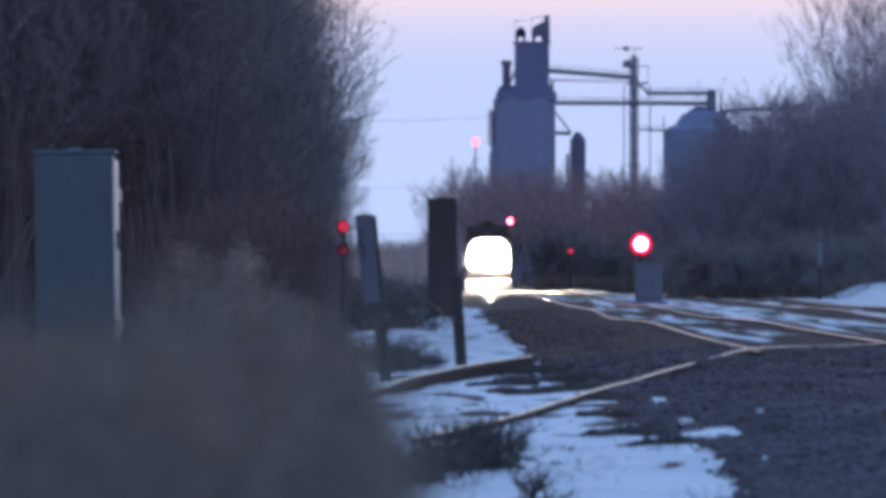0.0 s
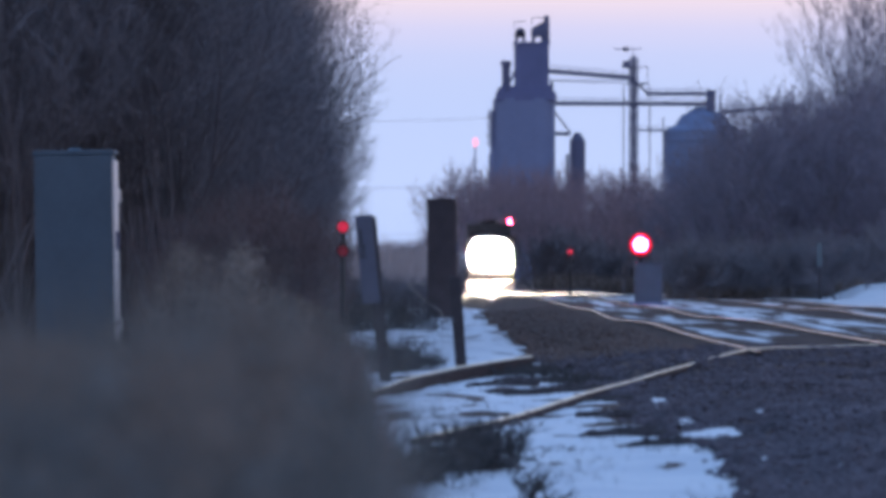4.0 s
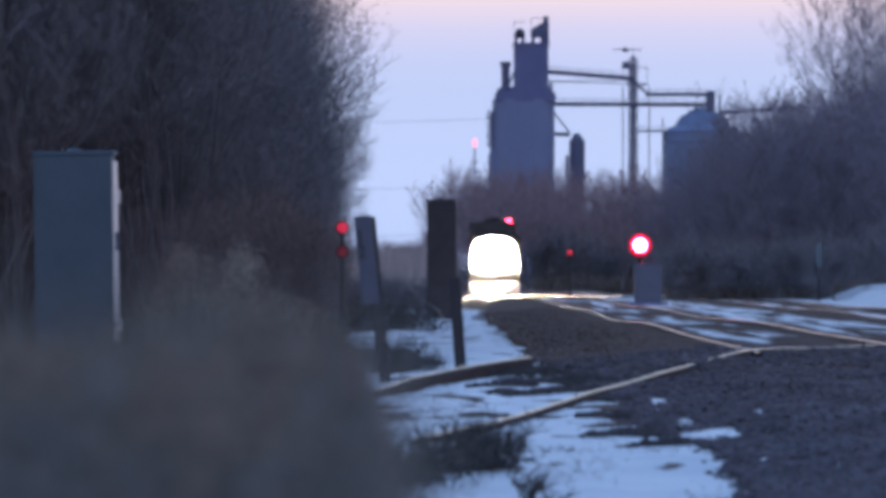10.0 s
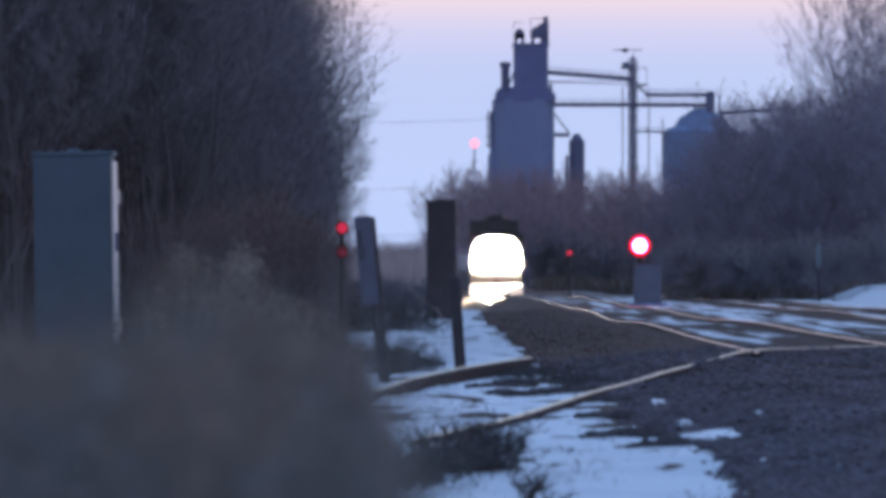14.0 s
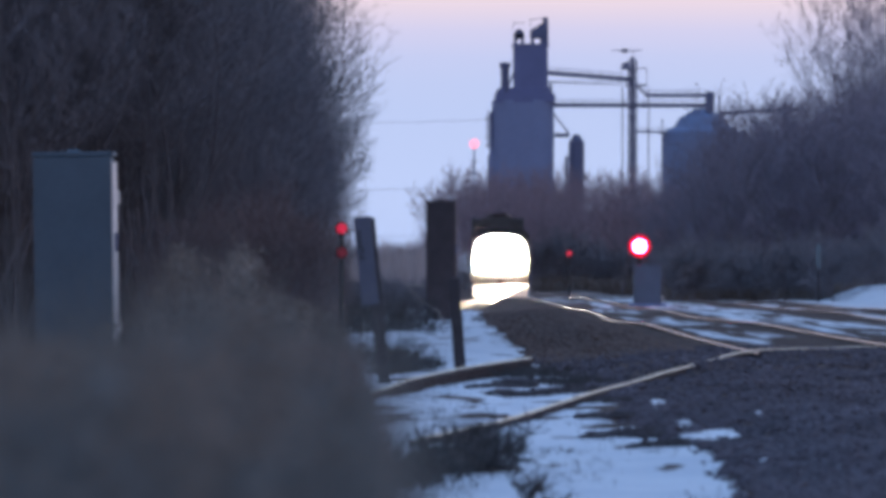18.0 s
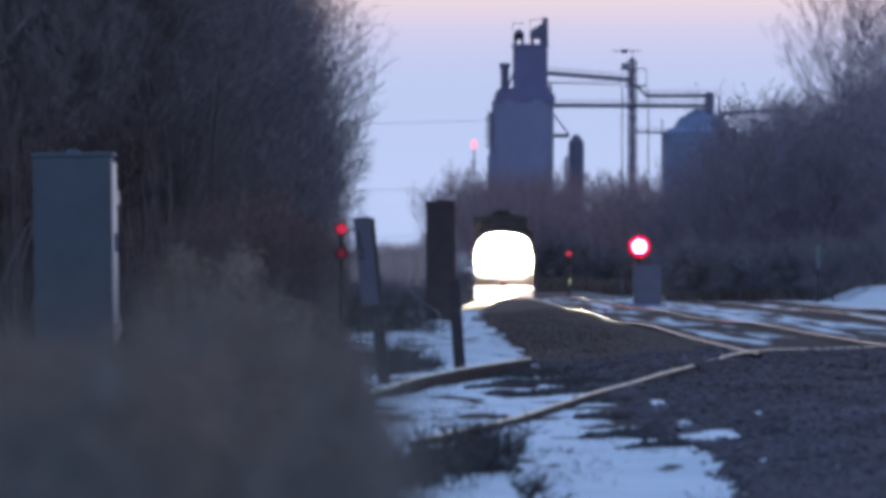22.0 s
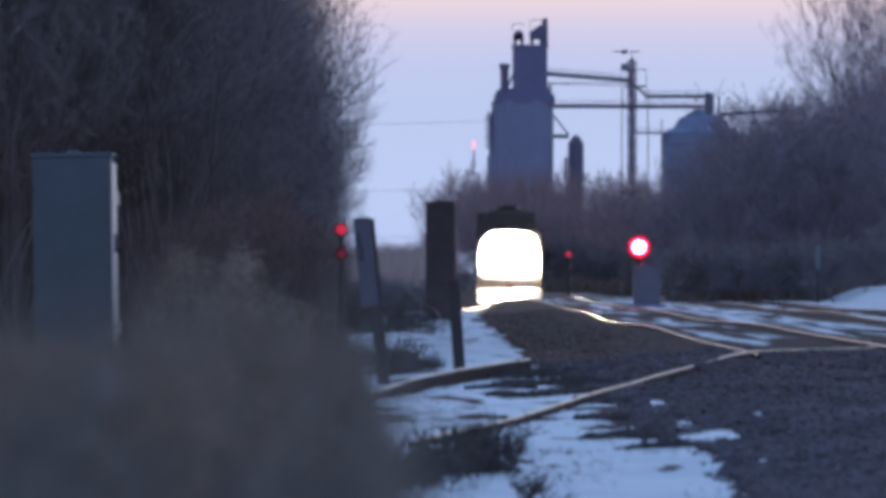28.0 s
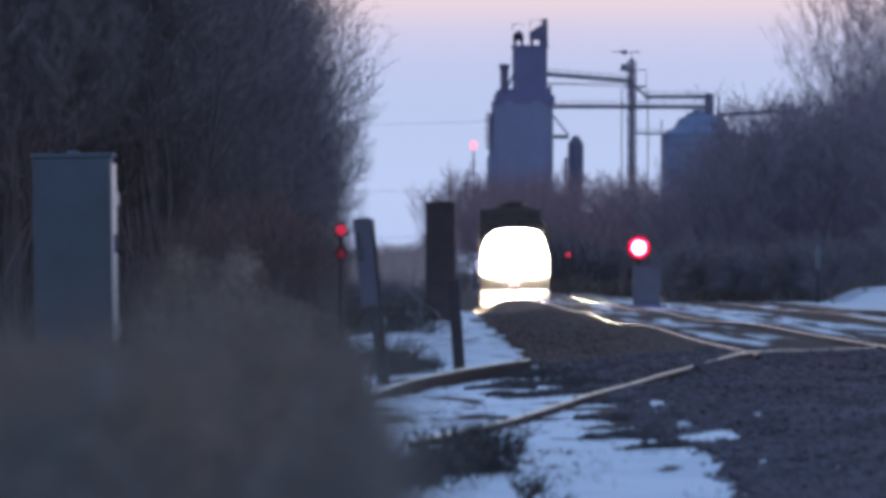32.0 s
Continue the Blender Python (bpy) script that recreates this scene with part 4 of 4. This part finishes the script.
def elevator():
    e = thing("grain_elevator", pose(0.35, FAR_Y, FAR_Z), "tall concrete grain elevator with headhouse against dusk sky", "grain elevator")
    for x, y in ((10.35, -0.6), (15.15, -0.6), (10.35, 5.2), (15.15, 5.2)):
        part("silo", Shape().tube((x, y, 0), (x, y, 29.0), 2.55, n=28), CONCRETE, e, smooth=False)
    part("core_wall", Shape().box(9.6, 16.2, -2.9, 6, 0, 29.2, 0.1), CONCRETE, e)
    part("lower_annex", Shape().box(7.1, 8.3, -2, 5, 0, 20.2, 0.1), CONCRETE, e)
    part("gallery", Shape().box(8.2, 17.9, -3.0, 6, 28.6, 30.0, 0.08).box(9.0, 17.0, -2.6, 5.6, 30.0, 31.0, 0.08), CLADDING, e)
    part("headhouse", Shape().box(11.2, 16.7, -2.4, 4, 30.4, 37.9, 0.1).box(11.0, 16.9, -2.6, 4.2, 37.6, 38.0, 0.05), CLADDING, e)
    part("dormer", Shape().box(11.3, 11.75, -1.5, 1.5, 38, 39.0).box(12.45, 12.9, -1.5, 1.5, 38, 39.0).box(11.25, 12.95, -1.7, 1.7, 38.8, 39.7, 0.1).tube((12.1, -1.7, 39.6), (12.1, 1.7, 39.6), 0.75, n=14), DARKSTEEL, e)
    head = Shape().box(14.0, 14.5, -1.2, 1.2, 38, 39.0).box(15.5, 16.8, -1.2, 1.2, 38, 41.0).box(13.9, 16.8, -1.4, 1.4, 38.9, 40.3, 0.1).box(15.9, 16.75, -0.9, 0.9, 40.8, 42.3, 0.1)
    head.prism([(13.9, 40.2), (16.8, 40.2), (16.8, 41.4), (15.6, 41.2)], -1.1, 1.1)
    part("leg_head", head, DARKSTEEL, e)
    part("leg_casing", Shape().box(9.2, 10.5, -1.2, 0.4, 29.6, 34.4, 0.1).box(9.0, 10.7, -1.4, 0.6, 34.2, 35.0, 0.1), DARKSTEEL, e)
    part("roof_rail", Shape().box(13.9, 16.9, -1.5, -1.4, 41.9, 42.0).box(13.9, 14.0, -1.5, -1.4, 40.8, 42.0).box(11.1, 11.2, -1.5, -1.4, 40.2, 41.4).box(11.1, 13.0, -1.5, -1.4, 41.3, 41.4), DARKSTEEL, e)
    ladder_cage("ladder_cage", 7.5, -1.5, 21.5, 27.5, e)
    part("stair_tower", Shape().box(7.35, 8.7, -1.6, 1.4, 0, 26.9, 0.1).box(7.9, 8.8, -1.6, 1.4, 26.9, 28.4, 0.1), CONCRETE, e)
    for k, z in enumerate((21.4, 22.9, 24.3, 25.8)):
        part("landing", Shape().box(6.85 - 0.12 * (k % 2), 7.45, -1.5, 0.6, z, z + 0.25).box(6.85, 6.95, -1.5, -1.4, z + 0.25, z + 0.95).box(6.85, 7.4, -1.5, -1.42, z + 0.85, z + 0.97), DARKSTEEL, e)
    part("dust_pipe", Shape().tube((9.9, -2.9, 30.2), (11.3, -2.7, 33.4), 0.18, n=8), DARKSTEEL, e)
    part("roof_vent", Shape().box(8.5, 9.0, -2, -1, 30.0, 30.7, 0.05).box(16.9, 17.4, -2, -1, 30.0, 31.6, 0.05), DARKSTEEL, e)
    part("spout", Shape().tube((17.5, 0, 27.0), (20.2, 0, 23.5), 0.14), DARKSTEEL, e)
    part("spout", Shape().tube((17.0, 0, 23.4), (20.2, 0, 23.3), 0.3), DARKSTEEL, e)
    return e


elevator()


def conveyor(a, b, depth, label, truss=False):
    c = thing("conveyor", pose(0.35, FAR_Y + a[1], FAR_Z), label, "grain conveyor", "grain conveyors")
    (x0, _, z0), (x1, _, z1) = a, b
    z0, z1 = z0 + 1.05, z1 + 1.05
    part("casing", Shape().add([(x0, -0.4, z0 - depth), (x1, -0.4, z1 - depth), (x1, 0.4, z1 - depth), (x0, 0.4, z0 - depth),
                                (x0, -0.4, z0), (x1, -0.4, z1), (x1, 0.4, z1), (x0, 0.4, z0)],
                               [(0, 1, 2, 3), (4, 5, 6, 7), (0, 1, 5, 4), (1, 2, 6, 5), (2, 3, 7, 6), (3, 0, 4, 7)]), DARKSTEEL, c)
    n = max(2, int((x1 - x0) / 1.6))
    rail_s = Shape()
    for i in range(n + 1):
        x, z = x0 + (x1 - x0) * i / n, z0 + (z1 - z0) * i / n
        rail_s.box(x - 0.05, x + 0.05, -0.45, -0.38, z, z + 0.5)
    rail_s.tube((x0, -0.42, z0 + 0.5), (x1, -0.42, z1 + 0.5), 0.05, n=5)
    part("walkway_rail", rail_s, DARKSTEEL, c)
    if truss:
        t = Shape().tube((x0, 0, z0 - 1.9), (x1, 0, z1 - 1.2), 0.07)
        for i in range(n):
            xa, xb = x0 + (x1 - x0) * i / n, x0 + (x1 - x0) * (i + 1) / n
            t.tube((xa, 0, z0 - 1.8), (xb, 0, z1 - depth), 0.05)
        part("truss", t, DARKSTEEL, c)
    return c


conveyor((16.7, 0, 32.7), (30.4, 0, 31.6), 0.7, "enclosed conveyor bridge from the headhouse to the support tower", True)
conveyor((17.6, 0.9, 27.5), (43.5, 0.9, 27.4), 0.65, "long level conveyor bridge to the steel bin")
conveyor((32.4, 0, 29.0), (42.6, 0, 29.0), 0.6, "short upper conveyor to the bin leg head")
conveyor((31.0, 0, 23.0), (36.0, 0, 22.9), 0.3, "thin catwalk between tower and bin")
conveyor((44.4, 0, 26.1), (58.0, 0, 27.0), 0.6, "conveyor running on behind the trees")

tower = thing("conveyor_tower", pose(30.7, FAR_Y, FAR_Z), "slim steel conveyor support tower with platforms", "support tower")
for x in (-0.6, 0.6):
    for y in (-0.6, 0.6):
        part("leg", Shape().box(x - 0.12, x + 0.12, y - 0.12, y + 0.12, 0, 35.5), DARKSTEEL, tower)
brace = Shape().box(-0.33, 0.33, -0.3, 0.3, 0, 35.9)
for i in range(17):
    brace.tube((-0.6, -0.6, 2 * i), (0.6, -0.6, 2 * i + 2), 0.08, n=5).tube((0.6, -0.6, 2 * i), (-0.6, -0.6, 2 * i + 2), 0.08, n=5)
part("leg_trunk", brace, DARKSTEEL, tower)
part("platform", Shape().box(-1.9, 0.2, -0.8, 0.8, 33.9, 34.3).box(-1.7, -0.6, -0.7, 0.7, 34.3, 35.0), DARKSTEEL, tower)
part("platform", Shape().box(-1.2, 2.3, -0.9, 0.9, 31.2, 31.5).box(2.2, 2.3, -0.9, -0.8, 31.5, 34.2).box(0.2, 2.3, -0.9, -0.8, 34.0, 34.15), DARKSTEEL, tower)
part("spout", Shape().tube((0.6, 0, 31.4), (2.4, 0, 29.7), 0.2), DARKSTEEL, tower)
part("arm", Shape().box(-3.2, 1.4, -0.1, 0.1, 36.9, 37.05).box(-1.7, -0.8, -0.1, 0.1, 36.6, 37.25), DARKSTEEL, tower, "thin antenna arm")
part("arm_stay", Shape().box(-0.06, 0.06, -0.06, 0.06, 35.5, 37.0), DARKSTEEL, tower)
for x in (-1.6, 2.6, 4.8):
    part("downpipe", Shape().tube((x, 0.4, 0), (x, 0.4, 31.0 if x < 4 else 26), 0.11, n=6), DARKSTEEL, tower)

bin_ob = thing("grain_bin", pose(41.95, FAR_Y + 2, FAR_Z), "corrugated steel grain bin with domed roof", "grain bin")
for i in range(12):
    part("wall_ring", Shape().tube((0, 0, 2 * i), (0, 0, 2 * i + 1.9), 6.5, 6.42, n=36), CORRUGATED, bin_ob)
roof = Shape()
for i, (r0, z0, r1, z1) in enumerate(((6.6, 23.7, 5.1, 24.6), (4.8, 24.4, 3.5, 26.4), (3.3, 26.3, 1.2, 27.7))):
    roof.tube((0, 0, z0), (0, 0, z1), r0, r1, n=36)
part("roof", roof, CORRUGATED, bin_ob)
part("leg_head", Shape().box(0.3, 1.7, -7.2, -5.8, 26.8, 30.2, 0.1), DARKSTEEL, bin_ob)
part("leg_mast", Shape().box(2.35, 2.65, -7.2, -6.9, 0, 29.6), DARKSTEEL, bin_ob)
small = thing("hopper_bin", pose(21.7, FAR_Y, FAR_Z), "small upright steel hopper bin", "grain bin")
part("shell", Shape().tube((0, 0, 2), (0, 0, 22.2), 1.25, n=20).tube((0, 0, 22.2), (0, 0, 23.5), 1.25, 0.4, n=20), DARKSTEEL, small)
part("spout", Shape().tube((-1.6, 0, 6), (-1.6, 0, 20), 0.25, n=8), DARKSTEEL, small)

# ---- beacon mast ----
mast = thing("beacon_mast", pose(2.7, 560, -1.05), "thin steel mast with a blinking red beacon", "beacon mast")
pole = Shape().tube((0, 0, 0), (0, 0, 11.8), 0.09, 0.06, n=8)
for z in (9.8, 10.7):
    pole.box(-0.28, 0.28, -0.05, 0.05, z, z + 0.08)
part("pole", pole, DARKSTEEL, mast)
# Flat lens going edge-on to the camera stands in for the beacon's blinking.
beacon = part("beacon", Shape().dome((0, 0, 0), (0, -1, 0), 0.40, 0.06).dome((0, 0, 0), (0, 1, 0), 0.40, 0.06), BEACON, mast, "flat red lens turned edge-on to imitate blinking", True)
beacon.matrix_basis = pose(0, 0, 12.2)

# ---- overhead wires ----
pole_ob = thing("utility_pole", pose(-52, FAR_Y - 1.2, FAR_Z), "plain wooden utility pole behind the thicket", "utility pole")
part("shaft", Shape().tube((0, 0, -1), (0, 0, 27.5), 0.25, 0.16, n=10), DARKWOOD, pole_ob)
for z in (7.4, 14.9, 25.6):
    part("crossarm", Shape().box(-0.1, 0.1, -0.9, 0.9, z, z + 0.2), DARKWOOD, pole_ob)
    wsh = Shape()
    for i in range(24):
        xa, xb = -52 + i * 60.2 / 24, -52 + (i + 1) * 60.2 / 24
        za, zb = (z + 0.2 + FAR_Z - 1.6 * math.sin(math.pi * k / 24) * 0.4 for k in (i, i + 1))
        wsh.tube((xa, FAR_Y - 1.2, za), (xb, FAR_Y - 1.2, zb), 0.03, n=4, caps=False)
    tagged(part("overhead_wire", wsh, DARKSTEEL), "thin overhead wire strung from pole to elevator", "wire", "overhead wires")


# ---- locomotive ----
def locomotive():
    L = thing("locomotive", Matrix(), "freight locomotive with blazing headlight and ditch lights approaching", "locomotive")
    part("frame", Shape().box(-1.5, 1.5, 0.45, 21.5, 1.05, 1.35, 0.03), LOCODARK, L)
    part("anticlimber", Shape().box(-1.3, 1.3, 0.2, 0.45, 1.15, 1.42, 0.03), LOCODARK, L)
    part("pilot", Shape().box(-1.45, 1.45, 0.3, 0.44, 0.3, 1.14, 0.03), LOCODARK, L)
    plow = Shape().add([(-1.5, 0.25, 0.12), (0, -0.35, 0.1), (1.5, 0.25, 0.12), (-1.5, 0.28, 0.75), (0, 0.05, 0.75), (1.5, 0.28, 0.75),
                        (-1.5, 0.3, 0.12), (0, -0.28, 0.1), (1.5, 0.3, 0.12), (-1.5, 0.33, 0.75), (0, 0.1, 0.75), (1.5, 0.33, 0.75)],
                       [(0, 1, 4, 3), (1, 2, 5, 4), (6, 7, 10, 9), (7, 8, 11, 10), (0, 1, 7, 6), (1, 2, 8, 7), (3, 4, 10, 9), (4, 5, 11, 10), (0, 3, 9, 6), (2, 5, 11, 8)])
    part("snow_plow", plow, PALE, L)
    part("coupler", Shape().box(-0.12, 0.12, -0.25, 0.3, 0.78, 0.98, 0.03).box(-0.2, 0.2, -0.45, -0.2, 0.72, 1.04, 0.04), STEEL, L)
    # Outline rounded to the shape of the glare around the lamps.
    part("nose", Shape().prism([(-1.0, 1.2), (1.0, 1.2), (1.3, 1.5), (1.42, 2.0), (1.42, 2.6), (1.28, 3.05), (0.95, 3.35), (0.5, 3.46), (-0.5, 3.46), (-0.95, 3.35), (-1.28, 3.05), (-1.42, 2.6), (-1.42, 2.0), (-1.3, 1.5)], 1.1, 3.2), PALE, L, "nose paled and rounded to stand in for headlight glare")
    part("nose_door", Shape().box(0.42, 1.0, 1.07, 1.1, 1.42, 2.2, 0.01), PALE, L)
    cab = part("cab", Shape().prism([(-1.55, 1.35), (1.55, 1.35), (1.55, 3.4), (1.2, 3.84), (-1.2, 3.84), (-1.55, 3.4)], 3.0, 6.0), CABPAINT, L, "cab toned near black against lamp spill")
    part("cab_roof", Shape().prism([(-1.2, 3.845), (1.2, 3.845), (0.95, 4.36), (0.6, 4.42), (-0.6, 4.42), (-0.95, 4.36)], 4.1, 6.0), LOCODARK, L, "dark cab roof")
    for x0, x1 in ((-1.2, -0.67), (-0.62, -0.05), (0.05, 0.62), (0.67, 1.2)):
        part("windshield", Shape().box(x0, x1, 2.96, 3.0, 3.49, 3.78, 0.01), GLASS, cab)
    for x in (-0.75, 0.75):
        part("number_board", Shape().box(x - 0.25, x + 0.25, 4.03, 4.09, 3.9, 4.08, 0.01), NUMBER, L, "dark number board")
    for sx in (-1, 1):
        part("side_window", Shape().box(sx * 1.56 - 0.015, sx * 1.56 + 0.015, 3.7, 5.2, 2.8, 3.6, 0.01), GLASS, cab)
        part("step_well", Shape().box(sx * 1.3 - 0.2, sx * 1.3 + 0.2, 0.5, 1.0, 0.4, 1.05, 0.02), LOCODARK, L)
        for y in (0.5, 1.1, 7, 9.5, 12, 14.5, 17, 19.5):
            part("stanchion", Shape().tube((sx * 1.45, y, 1.35), (sx * 1.45, y, 2.4), 0.022, n=8), PALE, L)
        part("handrail", Shape().tube((sx * 1.45, 7, 2.4), (sx * 1.45, 19.5, 2.4), 0.022, n=8), PALE, L)
        part("front_rail", Shape().tube((sx * 0.3, 0.45, 2.3), (sx * 1.45, 0.5, 2.4), 0.022, n=8), PALE, L)
    part("long_hood", Shape().box(-0.95, 0.95, 6.0, 21.0, 1.35, 4.35, 0.08), LOCO, L)
    part("radiator", Shape().box(-1.45, 1.45, 17.0, 20.6, 3.5, 4.45, 0.08), LOCODARK, L)
    for y in (8, 9.6, 18.0, 19.6):
        part("roof_fan", Shape().tube((0, y, 4.35), (0, y, 4.6), 0.62, n=20), LOCODARK, L)
    part("exhaust_stack", Shape().box(-0.25, 0.25, 12, 13, 4.3, 4.62, 0.03), LOCODARK, L)
    horn = Shape().box(-0.3, 0.3, 5.4, 5.5, 4.42, 4.5)
    for x in (-0.22, 0, 0.22):
        horn.tube((x, 5.4, 4.58), (x, 5.0, 4.58), 0.03, 0.09, n=10)
    part("horn", horn, STEEL, L)
    part("fuel_tank", Shape().box(-1.4, 1.4, 8.2, 14.0, 0.35, 1.05, 0.15), LOCODARK, L)
    for sx in (-1, 1):
        for y0 in (1.9, 14.6):
            part("truck_frame", Shape().box(sx * 1.15 - 0.12, sx * 1.15 + 0.12, y0, y0 + 5.2, 0.5, 0.95, 0.05), LOCODARK, L)
    axles = []
    for y in (2.6, 4.5, 6.4, 15.3, 17.2, 19.1):
        w = Shape().tube((-1.1, 0, 0), (1.1, 0, 0), 0.09, n=10)
        for sx in (-1, 1):
            w.tube((sx * 0.68, 0, 0), (sx * 0.82, 0, 0), 0.53, n=28).tube((sx * 0.64, 0, 0), (sx * 0.68, 0, 0), 0.56, n=28)
            w.box(sx * 0.83 - 0.01, sx * 0.83 + 0.02, -0.06, 0.06, -0.4, 0.4)
        a = part("wheelset", w, STEEL, L)
        a.matrix_basis = pose(0, y, 0.53)
        axles.append((a, y))
    part("headlight_housing", Shape().box(-0.40, 0.40, 0.62, 1.1, 2.50, 2.88, 0.05), PALE, L)
    for x in (-0.2, 0.2):
        part("headlight", Shape().dome((x, 0.61, 2.69), (0, -1, 0), 0.17, 0.20), LAMP, L, "blazing headlight", True)
    for x in (-0.62, 0.62):
        part("ditch_light_housing", Shape().tube((x, 0.22, 1.72), (x, 0.42, 1.72), 0.22, n=20).box(x - 0.06, x + 0.06, 0.25, 0.4, 1.4, 1.6), PALE, L)
        part("ditch_light", Shape().dome((x, 0.21, 1.72), (0, -1, 0), 0.17, 0.17), DITCH, L, "blazing ditch light", True)
    return L, axles


loco, wheelsets = locomotive()


loose_stones()


def motions():
    rows = []
    for t in range(0, 33, 2):
        d = 450.0 - 4.9 * t
        rows.append((float(t), pose(line_x(d), d, rail_z(d) + 0.006)))
    walk(loco, rows)
    # the wheels roll on as the locomotive comes nearer
    for axle, y in wheelsets:
        walk(axle, [(k * 0.1, pose(0, y, 0.53, math.degrees(0.49 * k / 0.53))) for k in range(321)])
    # the beacon's flat lens shows its edge at 1.4 s and every 2.23 s after
    walk(beacon, [(k * 32 / 88, pose(0, 0, 12.2, 0, 0, 90 + 180 * (k * 32 / 88 - 1.4) / 2.231)) for k in range(89)])


motions()
